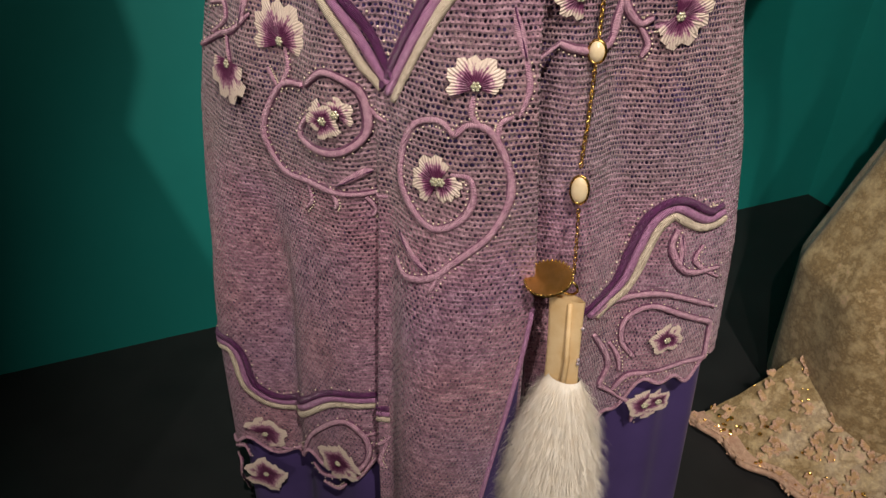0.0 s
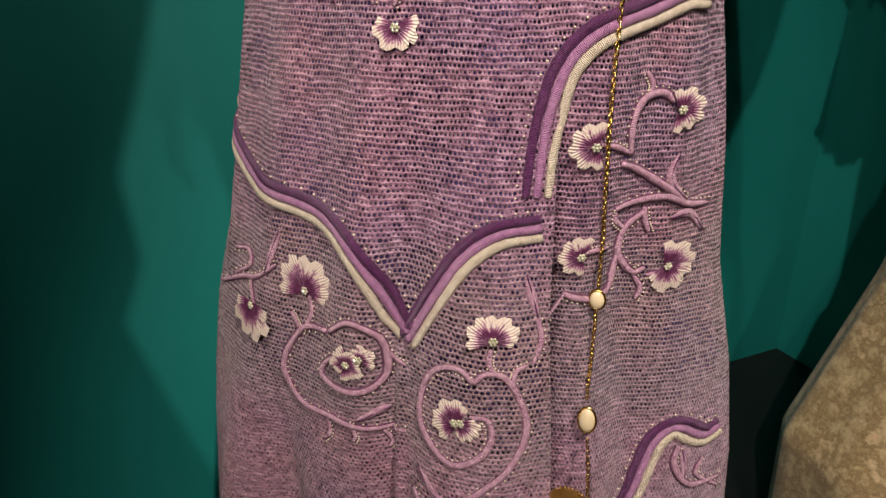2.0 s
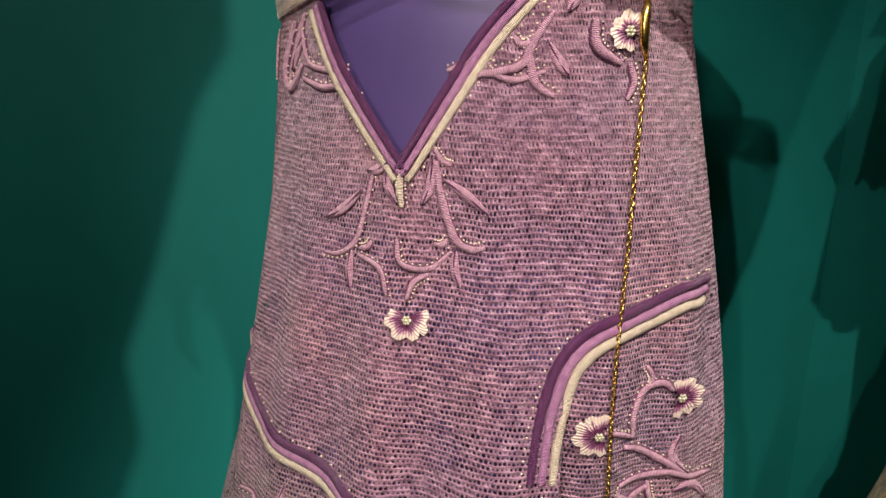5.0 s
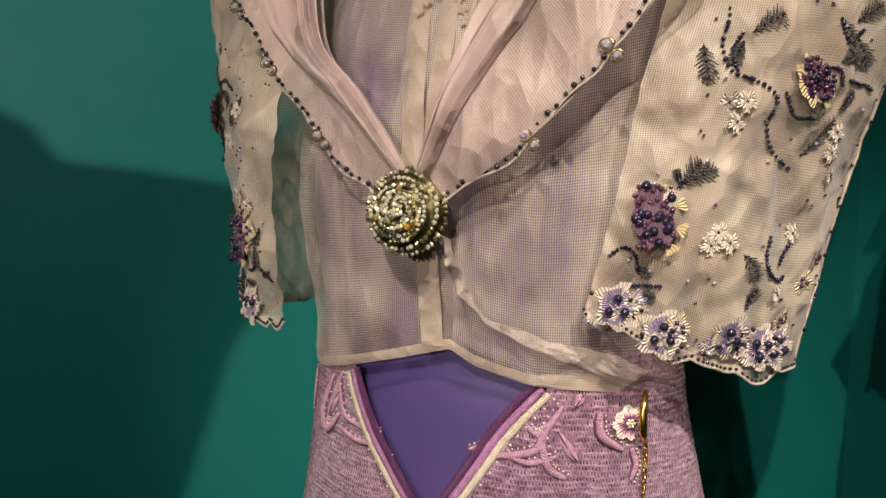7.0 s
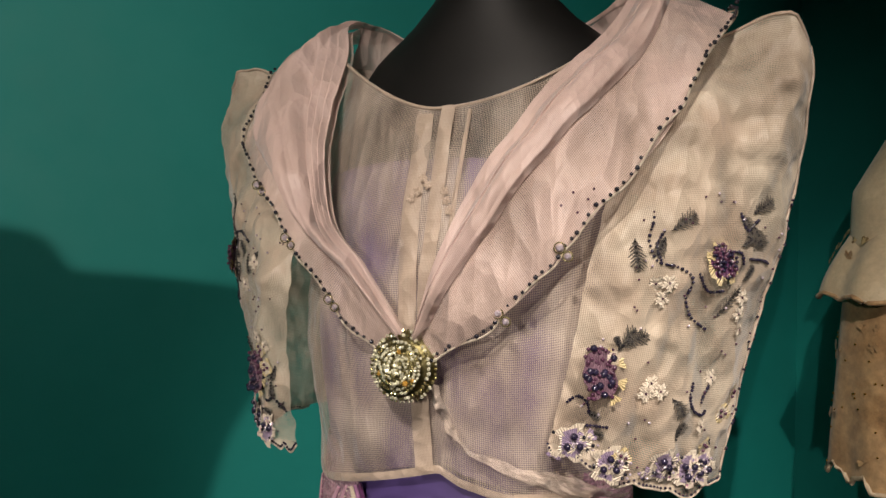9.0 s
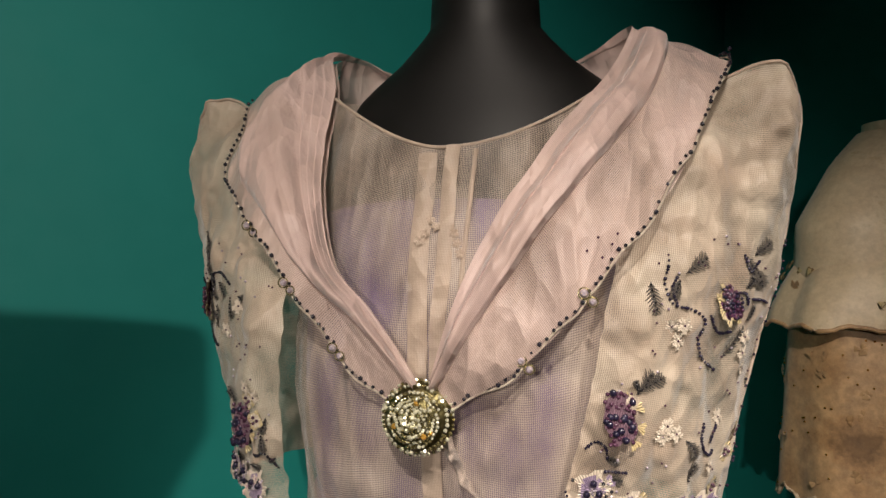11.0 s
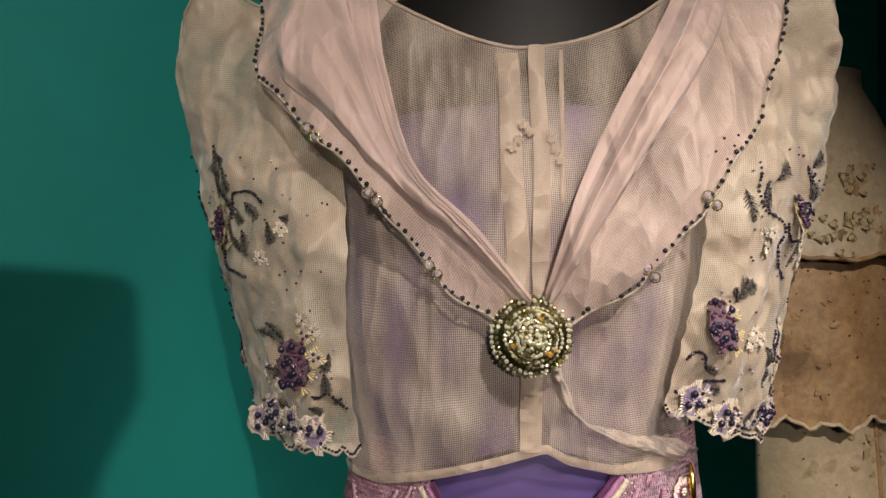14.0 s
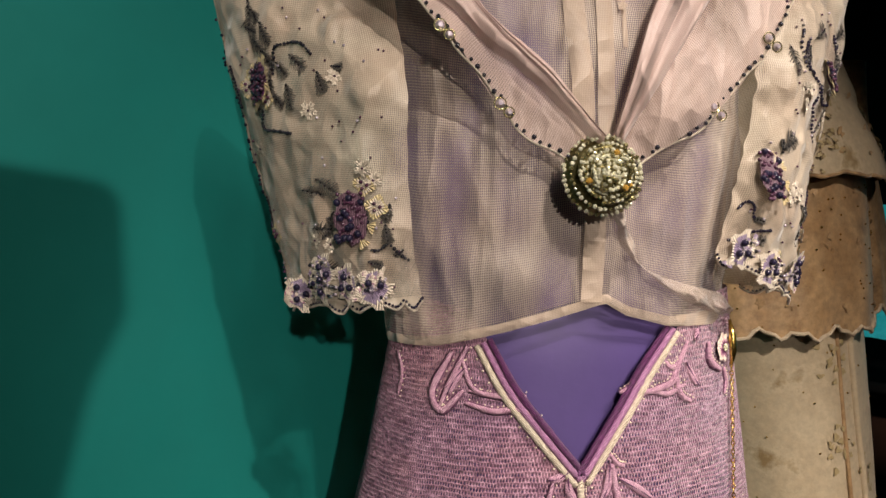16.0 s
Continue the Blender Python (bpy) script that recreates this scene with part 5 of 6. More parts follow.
for tendril in ([(-0.098, 1.262), (-0.076, 1.256), (-0.056, 1.258), (-0.040, 1.250)], [(0.034, 1.262), (0.052, 1.268), (0.070, 1.264), (0.088, 1.270)]):
    cord(tendril, MAT_PINK, 0.0022)

# seam lines and scalloped wire along the sleeve hems
for s_side, s_ob in SLEEVES.items():
    edge = []
    for k in range(181):
        u = 0.60 * k / 180
        q, n = sleeve_at(s_side, u, 0.0, 0.0015)
        q.z -= (0.005 + 0.004 * math.sin(k * 0.11 + s_side)) * abs(math.sin(k * math.pi / 26))
        edge.append(q)
    part("scallop_piping", tube(edge, 0.0011, 6), MAT_WHITE, s_ob, "white scalloped hem piping")
    part("hem_beading", beads([q + Vector((0, -0.001, 0.0025)) for q in edge[::3]], 0.0013), MAT_NAVY, s_ob, "dark beads along the hem")
    fill = bmesh.new()
    uvl = fill.loops.layers.uv.verify()
    row = []
    for k in range(181):
        q, n = sleeve_at(s_side, 0.60 * k / 180, 0.01, 0.001)
        row.append((fill.verts.new(q), fill.verts.new(edge[k])))
    for a, b in zip(row, row[1:]):
        fill.faces.new((a[0], b[0], b[1], a[1]))
    part("scallop_edging", fill, MAT_SLEEVE, s_ob, "sheer scalloped edging")
    ridge = [sleeve_at(s_side, 0.5, k / 30, 0.0012)[0] for k in range(31)]
    part("outer_seam", tube(ridge, 0.0012, 6), MAT_HEM, s_ob)
    rim = [sleeve_point(s_side, 0.05 + 0.9 * k / 40, 1.0) for k in range(41)]
    part("peak_binding", tube(rim, 0.0016, 6), MAT_HEM, s_ob)
    rnd = random.Random(90 + s_side)
    dots = [sleeve_at(s_side, rnd.uniform(0.05, 0.56), rnd.uniform(0.03, 0.62), 0.0012)[0] for _ in range(70)]
    part("seed_beading", beads(dots[:45], 0.0011), MAT_PLUM, s_ob, "scattered plum seed beads", kind="stuff")
    part("seed_beading", beads(dots[45:], 0.0013), MAT_CRYSTAL, s_ob, "scattered clear seed beads", kind="stuff")
    edge_dots = [sleeve_at(s_side, 0.5 + rnd.uniform(-0.02, 0.02), rnd.uniform(0.05, 0.66), 0.002)[0] for _ in range(60)]
    part("bead_edging", beads(edge_dots, 0.0015), MAT_NAVY, s_ob, "navy beads down the outer edge")

# ---- beaded edge of the scarf ----
for outline, glitter in ((OUT_L, (0.155, 0.29, 0.43)), (OUT_R, (0.145, 0.285))):
    line = spline(outline, 240)
    path = []
    for k, p in enumerate(line):
        s = k / 239
        dip = sum(math.exp(-((s - g) / 0.016) ** 2) for g in glitter)
        path.append(p + Vector((0, -0.0022, 0.004 * math.sin(s * 40) * smooth(0, .1, s) * (s < .6) + 0.004 * dip)))
    part("piping", tube(path, 0.0010, 6), MAT_WHITE, collar, "fine white edge piping")
    spots, run = [], 0.0
    for k, (a, b) in enumerate(zip(path, path[1:])):
        run += (b - a).length
        tucked = outline is OUT_R and 0.46 < k / 239 < 0.69 and k % 5
        if run > 0.0064 + 0.0012 * math.sin(k) and not tucked:
            run = 0.0
            spots.append(b + Vector((0.0006 * math.sin(5 * k), -0.001, 0.0032 + 0.0008 * math.cos(3 * k))))
    part("bead_edging", beads(spots, [0.0017 + 0.0005 * (k % 3 == 0) for k in range(len(spots))]), MAT_BLACK, collar, "black glass edge beads")
    for g in glitter:
        c = path[int(g * 239)]
        for dx, dz, r in ((-0.0032, 0.0022, 0.0034), (0.0032, -0.0042, 0.0030)):
            bm = bmesh.new()
            bmesh.ops.create_cone(bm, cap_ends=True, segments=10, radius1=r, radius2=r * 0.5, depth=0.003, matrix=Matrix.Translation(c + Vector((dx, -0.003, dz))) @ pose(0, 0, 0, 90, 0, 0))
            st = part("crystal", bm, MAT_CRYSTAL, collar, "faceted lilac crystal", smooth=False)
            ring = [c + Vector((dx + 1.25 * r * math.cos(q), -0.0022, dz + 1.25 * r * math.sin(q))) for q in [k * math.pi / 8 for k in range(17)]]
            part("setting", tube(ring, 0.0006, 5), MAT_SMOKE, st)
sewn = [(0.128, 1.575), (0.136, 1.585), (0.146, 1.580), (0.139, 1.570), (0.150, 1.588)]
part("sewn_beading", beads([Vector((x, -0.128 + (x - 0.128) * 0.6, z)) for x, z in sewn], 0.0012), MAT_PLUM, collar)
nape_edge = [Vector((0.250, 0.030, 1.752)) + Vector((-0.010 * math.sin(k * 0.5), 0.002 * k, -0.002 * k + 0.010 * math.cos(k * 0.5))) for k in range(10)]
part("bead_edging", beads(nape_edge, 0.0024), MAT_BLACK, collar, "black glass edge beads")

# ---- the brooch ----
brooch = thing("brooch", DRESS @ pose(-0.004, -0.120, 1.443, -6, 0, 0), "round rosette brooch paved with pale yellow stones", "brooch")
BR = 0.0295


def dome(u, v):
    r = BR * (1 - v) * 0.985
    a = 2 * math.pi * u
    return (r * math.cos(a), 0.004 - 0.016 * math.sqrt(max(0, 1 - (r / BR) ** 2)) , r * math.sin(a))


part("base", sheet(dome, 40, 14, closed=True), MAT_GILT, brooch, "dark gilt domed base")


def cut_stones(spots, sizes, rnd):
    """Faceted stones, each turned its own way, in one mesh."""
    bm = bmesh.new()
    for c, r in zip(spots, sizes):
        turn = Euler([rnd.uniform(-0.7, 0.7) for _ in range(3)]).to_matrix()
        top = [bm.verts.new(Vector(c) + turn @ Vector((0.55 * r * math.cos(q), -0.62 * r, 0.55 * r * math.sin(q)))) for q in [k * math.pi / 3 for k in range(6)]]
        girdle = [bm.verts.new(Vector(c) + turn @ Vector((r * math.cos(q), 0, r * math.sin(q)))) for q in [(k + 0.5) * math.pi / 3 for k in range(6)]]
        low = bm.verts.new(Vector(c) + turn @ Vector((0, 0.7 * r, 0)))
        bm.faces.new(top[::-1])
        for k in range(6):
            k2 = (k + 1) % 6
            bm.faces.new((top[k], top[k2], girdle[k]))
            bm.faces.new((girdle[k], top[k2], girdle[k2]))
            bm.faces.new((girdle[k2], low, girdle[k]))
    return bm


def on_dome(r, a, lift):
    return (r * math.cos(a), 0.003 - 0.0165 * math.sqrt(max(0, 1 - (r / BR) ** 2)) - lift, r * math.sin(a))


rnd = random.Random(44)
stones, sizes = [], []
for rr, count, lift in ((1.0, 46, 0.0015), (0.885, 42, 0.0035)):
    for k in range(count):
        a = 2 * math.pi * k / count + rnd.uniform(-0.02, 0.02)
        stones.append(on_dome(BR * rr * rnd.uniform(0.985, 1.0), a, lift + rnd.uniform(0, 0.0012)))
        sizes.append(rnd.uniform(0.0015, 0.0022))
# rose of overlapping crescents, each a raised wire wall carrying two rows of stones
for k, (r0, r1, a0, span, rise) in enumerate(((0.74, 0.66, 0.4, 2.7, 0.0062), (0.72, 0.60, 2.6, 2.5, 0.0050), (0.76, 0.62, 4.5, 2.5, 0.0070), (0.52, 0.40, 1.4, 2.6, 0.0085), (0.50, 0.38, 3.7, 2.4, 0.0075), (0.52, 0.36, 5.6, 2.3, 0.0095))):
    wall = []
    for i in range(17):
        t = i / 16
        r, a, lift = BR * (r0 + (r1 - r0) * t), a0 + span * t, rise * (0.35 + 0.65 * math.sin(math.pi * (0.15 + 0.75 * t)))
        wall.append(on_dome(r, a, lift - 0.0015))
        for row in (0, 1):
            stones.append(on_dome(r - row * 0.0036 + rnd.uniform(-0.0006, 0.0006), a + row * 0.09, lift - row * 0.0022))
            sizes.append(rnd.uniform(0.0012, 0.0020))
    part("petal_wire", tube(wall, 0.0012, 6), MAT_GILT, brooch)
for k in range(30):
    r, a = BR * 0.27 * math.sqrt((k + 0.5) / 30), k * 2.39996
    stones.append(on_dome(r, a, 0.0075 + rnd.uniform(0, 0.0035)))
    sizes.append(rnd.uniform(0.0013, 0.0023))
order = list(range(len(stones)))
rnd.shuffle(order)
for picked, mat, tag in ((order[:int(0.62 * len(order))], MAT_GEM, "close-set pale yellow cut stones"), (order[int(0.62 * len(order)):], MAT_SMOKE, "smoky gold cut stones between them")):
    part("stone_pave", cut_stones([stones[k] for k in picked], [sizes[k] for k in picked], rnd), mat, brooch, tag, smooth=False)
for spot_at in ((0.010, -0.019, -0.012), (0.014, -0.015, -0.009), (0.004, -0.021, 0.013), (-0.015, -0.015, -0.006)):
    part("amber_stone", cut_stones([spot_at], [0.0026], rnd), MAT_AMBER, brooch, "amber cut stone", smooth=False)

# ---- waist chain with pendants and a fur tassel ----
waist_chain = thing("waist_chain", DRESS, "gold waist chain with ivory pendants and white fur tassel", "chain")


def chain_at(z):
    return Vector((0.1455 - 0.002 * (1.27 - z) + 0.016 * smooth(0.82, 0.72, z), min(skirt_xz(0.145, z, 0)[0].y - 0.005, -0.030) - 0.045 * smooth(0.82, 0.70, z), z))


links = bmesh.new()
zc, k = 1.278, 0
while zc > 0.732:
    c = chain_at(zc)
    if not (0.776 < zc < 0.803 or 0.884 < zc < 0.900):
        turn = Matrix.Rotation(radians(50 if k % 2 else -40), 3, "Z")
        ring = [c + turn @ Vector((0.0014 * math.cos(q), 0, 0.0026 * math.sin(q))) for q in [i * math.pi / 4 for i in range(9)]]
        tube(ring, 0.00065, 4, bm=links, ends=False)
    zc, k = zc - 0.0039, k + 1
part("link_run", links, MAT_GOLD, waist_chain, "fine gold cable links")
clasp = bmesh.new()
tube([chain_at(1.278), Vector((0.144, -0.040, 1.290)), Vector((0.1435, -0.040, 1.304)), Vector((0.144, -0.034, 1.318))], lambda t: 0.0014 + 0.0020 * math.sin(math.pi * t), 10, bm=clasp)
part("clasp", clasp, MAT_GOLD, waist_chain, "polished gold swivel clasp")


def pendant(z, rx, rz, name):
    c = chain_at(z)
    ob = part(name, ball(bmesh.new(), c, 1, (rx, 0.0035, rz), 3), MAT_IVORY, waist_chain, "ivory cabochon in a gold rim")
    ring = [c + Vector((rx * 1.06 * math.cos(q), 0, rz * 1.06 * math.sin(q))) for q in [i * math.pi / 12 for i in range(25)]]
    part("rim", tube(ring, 0.0011, 6, ends=False), MAT_GOLD, ob)


pendant(0.892, 0.0058, 0.0078, "round_pendant")
pendant(0.789, 0.0068, 0.0115, "oval_pendant")
dc = Vector((0.143, -0.088, 0.731))
dt = Matrix.Translation(dc) @ pose(0, 0, 0, 14, -8, 0)
disc = bmesh.new()
bmesh.ops.create_cone(disc, cap_ends=True, segments=40, radius1=0.019, radius2=0.018, depth=0.0022, matrix=dt)
disc_ob = part("gold_disc", disc, MAT_GOLD, waist_chain, "gold disc with a notched rim", smooth=False)
part("rim_beading", beads([dt @ Vector((0.0188 * math.cos(q), 0.0188 * math.sin(q), 0.001)) for q in [i * math.pi / 18 for i in range(36)]], 0.0012), MAT_GOLD, disc_ob)
ringp = [Vector((0.159 + 0.007 * math.cos(q), -0.086, 0.726 + 0.006 * math.sin(q))) for q in [i * math.pi / 10 for i in range(21)]]
part("jump_ring", tube(ringp, 0.0011, 6), MAT_GOLD, waist_chain)


def holder_fn(u, v):
    a = 2 * math.pi * u
    z = 0.720 - 0.165 * v
    w = 0.0135 - 0.003 * math.sin(math.pi * v) + 0.006 * v
    return (0.160 + 0.006 * v + w * math.cos(a) * (1 - 0.15 * math.sin(3 * a)), -0.090 + 0.0045 * math.sin(a), z)


hold = part("hide_strip", sheet(holder_fn, 28, 16, closed=True), MAT_HIDE, waist_chain, "folded cream hide strip")
part("fold", tube([(0.164, -0.0955, 0.718), (0.167, -0.096, 0.66), (0.165, -0.098, 0.59)], lambda t: 0.0016 + 0.0015 * t, 8), MAT_HIDE, hold)
part("stitch_beading", beads([(0.1755, -0.092, 0.695), (0.1758, -0.093, 0.663), (0.1758, -0.093, 0.659)], 0.0018), MAT_CRYSTAL, hold)


def fur_core(u, v):
    a = 2 * math.pi * u
    z = 0.640 - 0.325 * v
    w = 0.004 + 0.036 * math.sin(math.pi * min(1, 0.02 + v * 0.95)) ** 0.5
    return (0.166 + w * math.cos(a), -0.092 - 0.006 * v + 0.62 * w * math.sin(a), z)


fur = part("fur_tassel", sheet(fur_core, 30, 30, closed=True), MAT_FUR, waist_chain, "long soft white fur tassel")
rnd = random.Random(5)
hair = bmesh.new()
for _ in range(20000):
    u, v = rnd.random(), rnd.random() ** 0.85
    p = Vector(fur_core(u, v))
    a = 2 * math.pi * u
    out = Vector((math.cos(a), math.sin(a), 0))
    ln = rnd.uniform(0.010, 0.036)
    tip = p + out * ln * rnd.uniform(0.10, 0.60) + Vector((rnd.uniform(-0.004, 0.004), rnd.uniform(-0.004, 0.004), -ln * 0.8))
    mid = p.lerp(tip, 0.5) + out * ln * 0.12
    sd = Vector((-math.sin(a), math.cos(a), 0)) * 0.00017
    q = [hair.verts.new(x) for x in (p - sd, p + sd, mid + sd * 0.7, mid - sd * 0.7, tip)]
    hair.faces.new((q[0], q[1], q[2], q[3])), hair.faces.new((q[3], q[2], q[4]))
part("fur_coat", hair, MAT_FUR, fur, kind="stuff")

# ---- scalloped cords along the knitted hem ----
def hem_cord(t0, t1, lift, mat, name):
    pts, ups = [], []
    for k in range(90):
        th = t0 + (t1 - t0) * k / 89
        z = skirt_hem(th) + lift
        p = Vector(skirt(th, z, 0.0015))
        pts.append(p)
        ups.append(Vector((math.sin(th), -math.cos(th), 0)))
    part(name, tube(pts, 0.0022, 6, 0.8, ups), mat, over)


hem_cord(-1.5, 0.055, 0.0, MAT_PINK, "hem_cord")
hem_cord(0.60, 1.5, 0.0, MAT_PINK, "hem_cord")
for th0 in (0.572,):
    line = [Vector(skirt(lap_edge(0.70 - 0.42 * k / 60) - 0.01, 0.70 - 0.42 * k / 60, 0.002)) for k in range(61)]
    part("panel_edge", tube(line, 0.0022, 6), MAT_MAUVE, over, "mauve corded edge of the lapped panel")

# ---- the second gown beside it, ivory and bronze brocade ----
GOWN = pose(0.80, 0.86, 0, 0, 0, 0)
gown = thing("brocade_gown", GOWN, "ivory and bronze brocade gown with tiered sleeves and a train", "gown")


def gown_skirt(u, v, off=0.0):
    z = FLOOR + 0.004 + v * (1.25 - FLOOR)
    th = 2 * math.pi * u
    right = table(z, [(0.22, 0.26), (0.8, 0.225), (1.25, 0.20)])
    left = table(z, [(0.18, 0.20), (0.45, 0.235), (0.72, 0.150), (0.9, 0.125), (1.25, 0.14)])
    x = math.sin(th)
    b = table(z, [(0.22, 0.24), (0.7, 0.17), (1.25, 0.12)]) * (1.0 if math.cos(th) > 0 else 0.35)
    f = 0.016 * math.sin(11 * th) * smooth(1.2, 0.5, z) + 0.02 * rough(th, z * 3, 1, 1.5)
    return (((right if x > 0 else left) + off) * x * (1 + f), -(b + off) * math.cos(th) * (1 + f), z)


part("skirt", sheet(lambda u, v: gown_skirt(u, 0.35 + 0.65 * v), 90, 50, closed=True), MAT_BROCADE, gown, "ivory brocade skirt with gold flowers")
part("flounce", sheet(lambda u, v: gown_skirt(u, 0.58 * v, 0.006 + 0.03 * (1 - v) + 0.004 * math.sin(40 * u)), 140, 40, closed=True), MAT_TRAIN, gown, "mottled olive and gold brocade flounce")
seam = [Vector(gown_skirt(0.02, 0.35 + 0.65 * k / 40, 0.002)) for k in range(41)]
part("seam_welt", tube(seam, 0.006, 8), MAT_BROCADE, gown, "raised ivory seam with gold beads")
part("seam_welt", tube([Vector(gown_skirt(-0.02, 0.35 + 0.65 * k / 40, 0.002)) for k in range(41)], 0.004, 8), MAT_BRONZE, gown)


def gown_body(u, v):
    z = 1.22 + v * 0.55
    th = 2 * math.pi * u
    a = table(z, [(1.22, 0.15), (1.45, 0.19), (1.62, 0.19), (1.72, 0.13), (1.77, 0.08)])
    b = table(z, [(1.22, 0.11), (1.45, 0.13), (1.62, 0.11), (1.77, 0.06)])
    return (a * math.sin(th), -b * math.cos(th), z)


part("bodice", sheet(gown_body, 50, 30, closed=True), MAT_BROCADE, gown)


def tier_point(spec, u, v, off=0.0):
    z0, z1, a0, a1, b0, b1, wave, cx = spec
    th = 2 * math.pi * u
    e = wave * (1 - v) * (math.sin(17 * th) + 0.5 * math.sin(41 * th))
    z = z0 + v * (z1 - z0) + e * 0.5 + 0.014 * (1 - v) * rough(math.cos(th) * 3, math.sin(th) * 3, cx, 1)
    s = math.sin(0.5 * math.pi * v) if a1 < a0 * 0.6 else v
    a, b = a0 + s ** 1.6 * (a1 - a0) + off, b0 + s ** 1.6 * (b1 - b0) + off
    k = 1 + 0.03 * math.sin(9 * th + cx * 20) * (1 - v) + 0.02 * rough(th * 2, z * 8, cx, 1)
    return Vector((cx + a * k * math.sin(th), -b * k * math.cos(th), z))


def tier(spec, mat, trim, label):
    ob = part("tier", sheet(lambda u, v: tier_point(spec, u, v), 130, 30, closed=True), mat, gown, label)
    part("tier_edge", tube([tier_point(spec, k / 130, 0.0, 0.001) for k in range(131)], 0.0035, 6), trim, ob)
    return ob


TOP = (1.465, 1.785, 0.235, 0.08, 0.160, 0.060, 0.004, 0.01)
MID = (1.20, 1.50, 0.205, 0.195, 0.150, 0.125, 0.014, 0.0)
ARM = (1.21, 1.70, 0.105, 0.050, 0.105, 0.050, 0.016, 0.215)
tier(TOP, MAT_BROCADE, MAT_BRONZE, "ivory shoulder tier with bronze sprigs")
tier(MID, MAT_BRONZE, MAT_CREAMLACE, "bronze lace tier with a scalloped edge")
tier(ARM, MAT_BRONZE, MAT_CREAMLACE, "ivory and bronze hanging sleeve")

rnd = random.Random(12)
flecks = [tier_point(MID, rnd.random(), rnd.random(), 0.002) for _ in range(180)] + [Vector(gown_skirt(rnd.random(), 0.3 + 0.7 * rnd.random(), 0.002)) for _ in range(140)] + [tier_point(ARM, rnd.random(), rnd.random(), 0.002) for _ in range(80)]
part("gold_sequin", beads(flecks, 0.0018), MAT_GOLD, gown, "scattered gold sequins", smooth=False, kind="stuff")
sprigs = bmesh.new()
for _ in range(150):
    spec = TOP if rnd.random() < 0.5 else MID
    u, v = rnd.random(), rnd.uniform(0.05, 0.85)
    c = tier_point(spec, u, v, 0.0015)
    th = 2 * math.pi * u
    n = Vector((math.sin(th), -math.cos(th), 0.3)).normalized()
    r = Vector((math.cos(th), math.sin(th), 0))
    for k in range(rnd.choice((2, 3, 5))):
        petal_sheet(sprigs, c, r, Vector((0, 0, 1)), n, rnd.uniform(0, 6.28), rnd.uniform(0.005, 0.010), rnd.uniform(0.003, 0.006), 0)
part("tier_sprigwork", sprigs, [MAT_BRONZE, MAT_BRONZE], gown, "bronze embroidered sprigs", kind="stuff")
sprigs = bmesh.new()
for _ in range(11):
    u0, v0 = rnd.random(), rnd.uniform(0.45, 0.95)
    for _ in range(12):
        u, v = u0 + rnd.gauss(0, 0.018), v0 + rnd.gauss(0, 0.022)
        c, th = Vector(gown_skirt(u, v, 0.0012)), 2 * math.pi * u
        n, r = Vector((math.sin(th), -math.cos(th), 0)), Vector((math.cos(th), math.sin(th), 0))
        petal_sheet(sprigs, c, r, Vector((0, 0, 1)), n, rnd.uniform(0, 6.28), rnd.uniform(0.007, 0.014), rnd.uniform(0.004, 0.008), 1)
part("sprig_embroidery", sprigs, [MAT_SPRIG, MAT_SPRIG], gown, "olive and rose embroidered sprigs", kind="stuff")


def train_point(u, v):
    th = radians(192 + 160 * u)
    r = 0.22 + (0.24 - 0.10 * u) * v
    lobe = 0.007 * math.sin(70 * u) * v
    fold = 0.02 * math.sin(13 * u + 2 * v) * v * (1 - v)
    return Vector((0.0 + (r + lobe) * math.cos(th) * 0.88, (r * 0.74 + lobe) * math.sin(th), FLOOR + 0.008 + 0.16 * max(0.0, 1 - v) ** 1.7 + fold + 0.006 * rough(u * 9, v * 4, 0, 1.3)))


part("train", sheet(lambda u, v: train_point(u, v), 150, 30), MAT_TRAIN, gown, "brocade train with pink scalloped lace edge")
part("lace_edge", sheet(lambda u, v: train_point(u, 0.88 + 0.13 * v) + Vector((0, 0, 0.004)), 150, 4), MAT_LACE, gown, "rose-gold scalloped lace border")
part("lace_roll", tube([train_point(k / 150, 1.0) + Vector((0, 0, 0.004)) for k in range(151)], 0.005, 6), MAT_LACE, gown)
tf = bmesh.new()
for _ in range(260):
    c = train_point(rnd.random(), rnd.uniform(0.2, 1.0)) + Vector((0, 0, 0.002))
    for k in range(4):
        petal_sheet(tf, c, Vector((1, 0, 0)), Vector((0, 0.7, 0.7)), Vector((0, -0.7, 0.7)), rnd.uniform(0, 6.28), rnd.uniform(0.006, 0.013), rnd.uniform(0.004, 0.007), 1)
part("train_embroidery", tf, [MAT_LACE, MAT_BRONZE], gown, "rose and gold raised embroidery", kind="stuff")
part("train_sequin", beads([train_point(rnd.random(), rnd.uniform(0.1, 1.0)) + Vector((0, 0, 0.004)) for _ in range(150)], 0.0017), MAT_GOLD, gown, "gold sequins", smooth=False, kind="stuff")

spangles = [train_point(rnd.random(), min(1.0, rnd.gauss(0.86, 0.10))) + Vector((0, 0, 0.005)) for _ in range(110)]
part("spangle", cut_stones(spangles, [rnd.uniform(0.0022, 0.0045) for _ in spangles], rnd), MAT_GOLD, gown, "gold spangles along the lace border", smooth=False, kind="stuff")

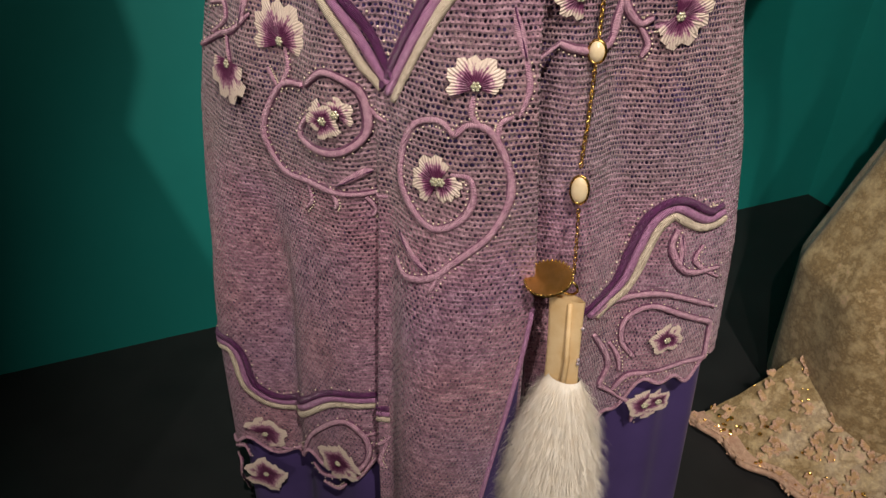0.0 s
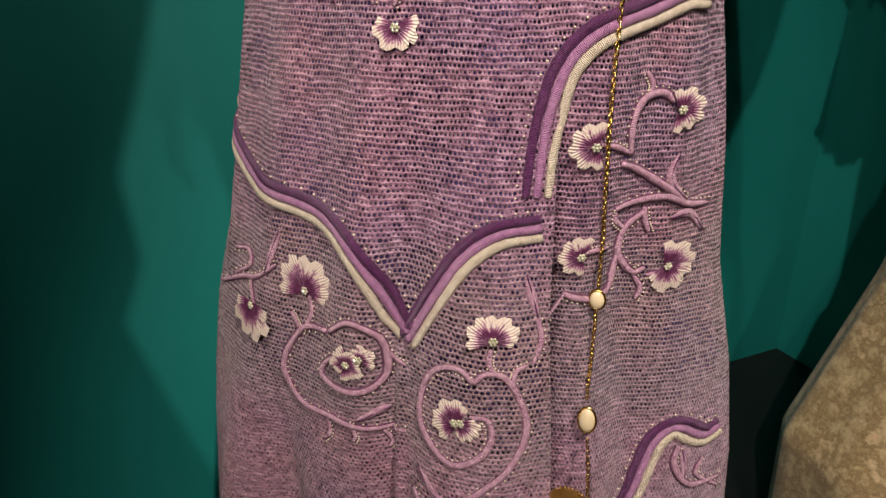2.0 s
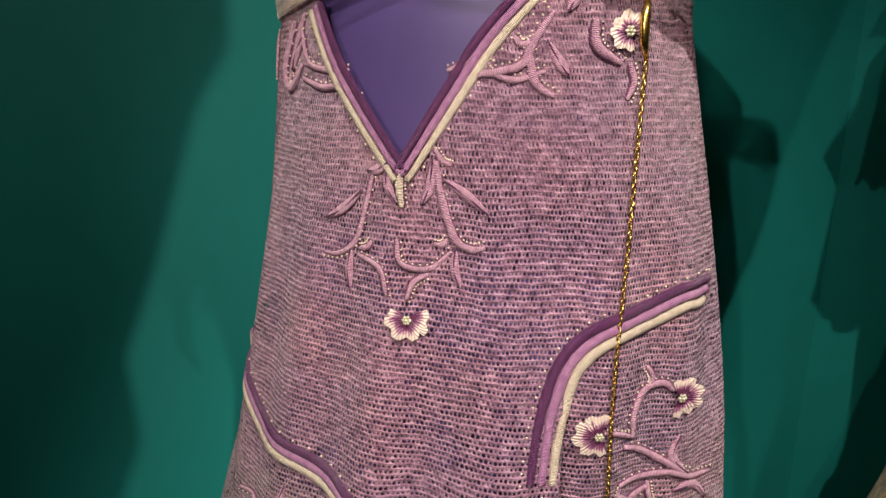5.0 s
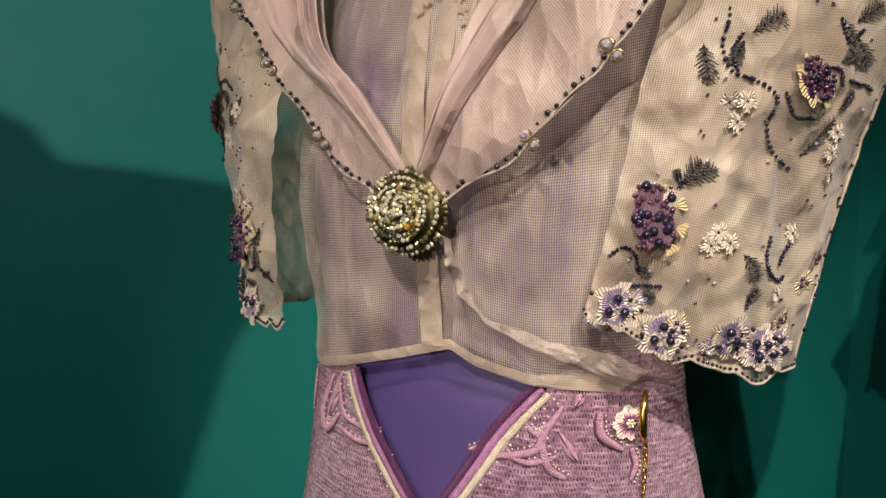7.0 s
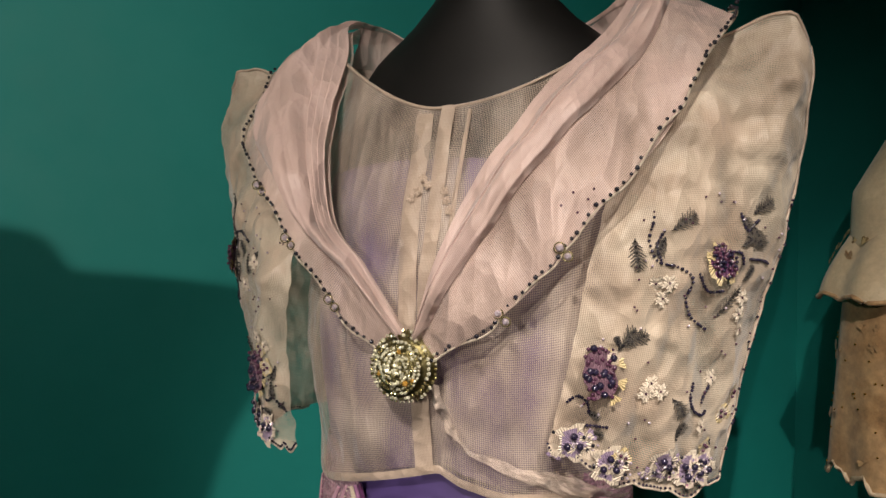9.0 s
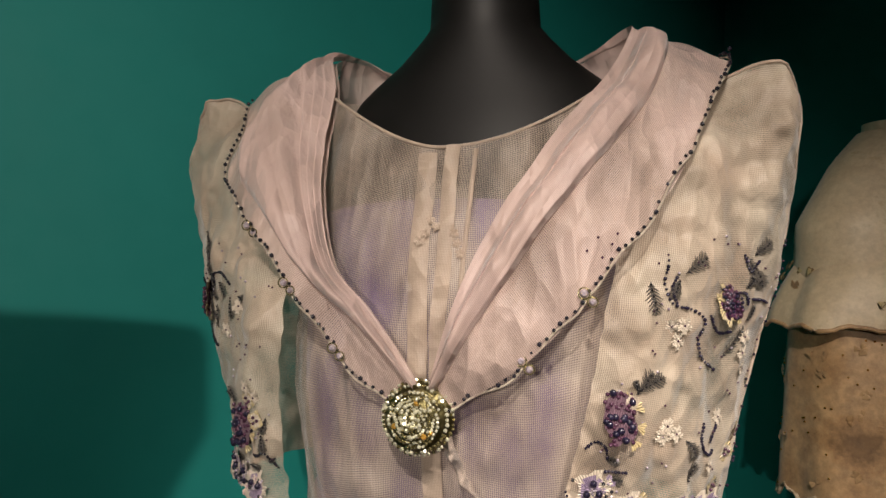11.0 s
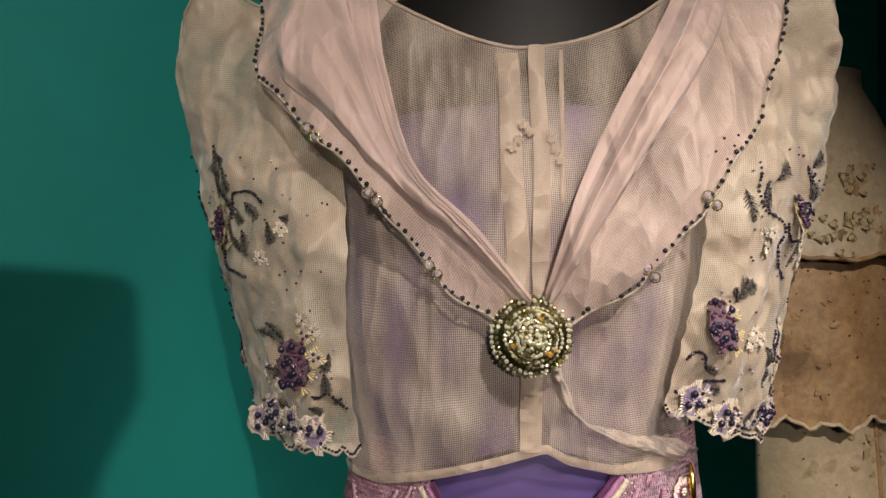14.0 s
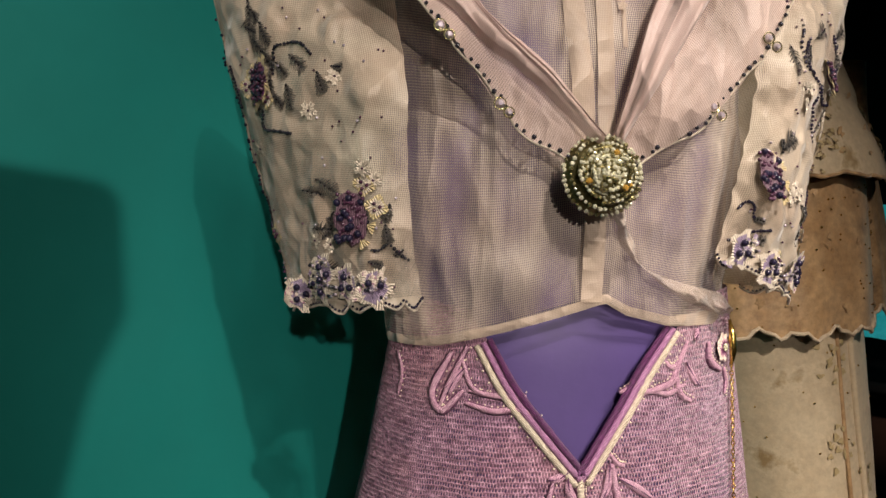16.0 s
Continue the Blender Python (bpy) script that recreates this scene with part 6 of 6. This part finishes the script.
for _ in range(16):
    u0, v0 = rnd.uniform(-0.34, 0.16), rnd.uniform(0.10, 0.72)
    bm = bmesh.new()
    for _ in range(13):
        u, v = u0 + rnd.gauss(0, 0.020), v0 + rnd.gauss(0, 0.055)
        c, th = tier_point(TOP, u, min(0.95, max(0.02, v)), 0.0025), 2 * math.pi * u
        n, r = Vector((math.sin(th), -math.cos(th), 0.4)).normalized(), Vector((math.cos(th), math.sin(th), 0))
        petal_sheet(bm, c, r, n.cross(r).normalized(), n, rnd.uniform(0, 6.28), rnd.uniform(0.008, 0.016), rnd.uniform(0.004, 0.008), 1)
    part("sprig_embroidery", bm, [MAT_OLIVE, MAT_SPRIG], gown, "brown and olive stitched sprig", kind="stuff")

# ---- unseen gown form beside the plinth, outlined to throw the teal wall's shadow ----
unseen_gown = thing("unseen_gown", pose(-0.922, -0.277, 0, 0, 0, 20.7), "unseen butterfly-sleeved gown form that throws the shadow on the teal wall", "gown")
SIDE_W = [(0.0, 0.33), (0.906, 0.160), (0.95, 0.146), (1.13, 0.098), (1.20, 0.124), (1.29, 0.118), (1.38, 0.150), (1.53, 0.195), (1.585, 0.226), (1.680, 0.225), (1.692, 0.212), (1.700, 0.10), (1.706, 0.055), (1.738, 0.036), (1.748, 0.012)]


def side_fn(u, v):
    z = 1.748 * v
    w = table(z, SIDE_W)
    a = 2 * math.pi * u
    return (w * math.cos(a), 0.4 * w * math.sin(a), z)


part("gown_body", sheet(side_fn, 36, 170, closed=True), MAT_DARK, unseen_gown)

# ---- exhibit with an added glow, and lit sign, in the dark gallery beyond ----
panel = thing("teal_panel", pose(2.60, 1.00, 0.86), "crinkled turquoise panel with an added glow in the dark gallery", "panel")


def panel_fn(u, v):
    y, z = 0.75 - 1.5 * u, 0.55 * v
    return (0.02 * rough(0, y, z, 14) + 0.012 * rough(2, y, z, 34), y, z)


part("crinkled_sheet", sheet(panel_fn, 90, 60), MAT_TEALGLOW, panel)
counter = thing("display_counter", pose(2.62, 1.00, 0.0), "dark red-brown display counter below the turquoise panel", "counter")
for name, x0, x1, z0, z1, shade in (("counter_body", -0.02, 0.50, 0.0, 0.62, MAT_BROWN), ("counter_top", -0.05, 0.52, 0.62, 0.66, MAT_DARK), ("kick_board", -0.035, -0.02, 0.0, 0.08, MAT_DARK)):
    bm = bmesh.new()
    bmesh.ops.create_cube(bm, size=1, matrix=Matrix.Translation(((x0 + x1) / 2, 0, (z0 + z1) / 2)) @ Matrix.Diagonal((x1 - x0, 1.7, z1 - z0, 1)))
    bmesh.ops.bevel(bm, geom=bm.edges[:], offset=0.005, segments=2, affect="EDGES")
    part(name, bm, shade, counter)

sign = thing("lit_sign", pose(2.60, 1.30, 2.0), "small softly lit sign in the dark gallery", "sign")
bm = bmesh.new()
bmesh.ops.create_cube(bm, size=1, matrix=Matrix.Diagonal((0.02, 0.16, 0.12, 1)))
bmesh.ops.bevel(bm, geom=bm.edges[:], offset=0.004, segments=2, affect="EDGES")
part("face", bm, MAT_SIGN, sign)
part("hanger", tube([(0, 0, 0.05), (0, 0, 0.7), (0, 0, 1.4)], 0.006, 8), MAT_DARK, sign)
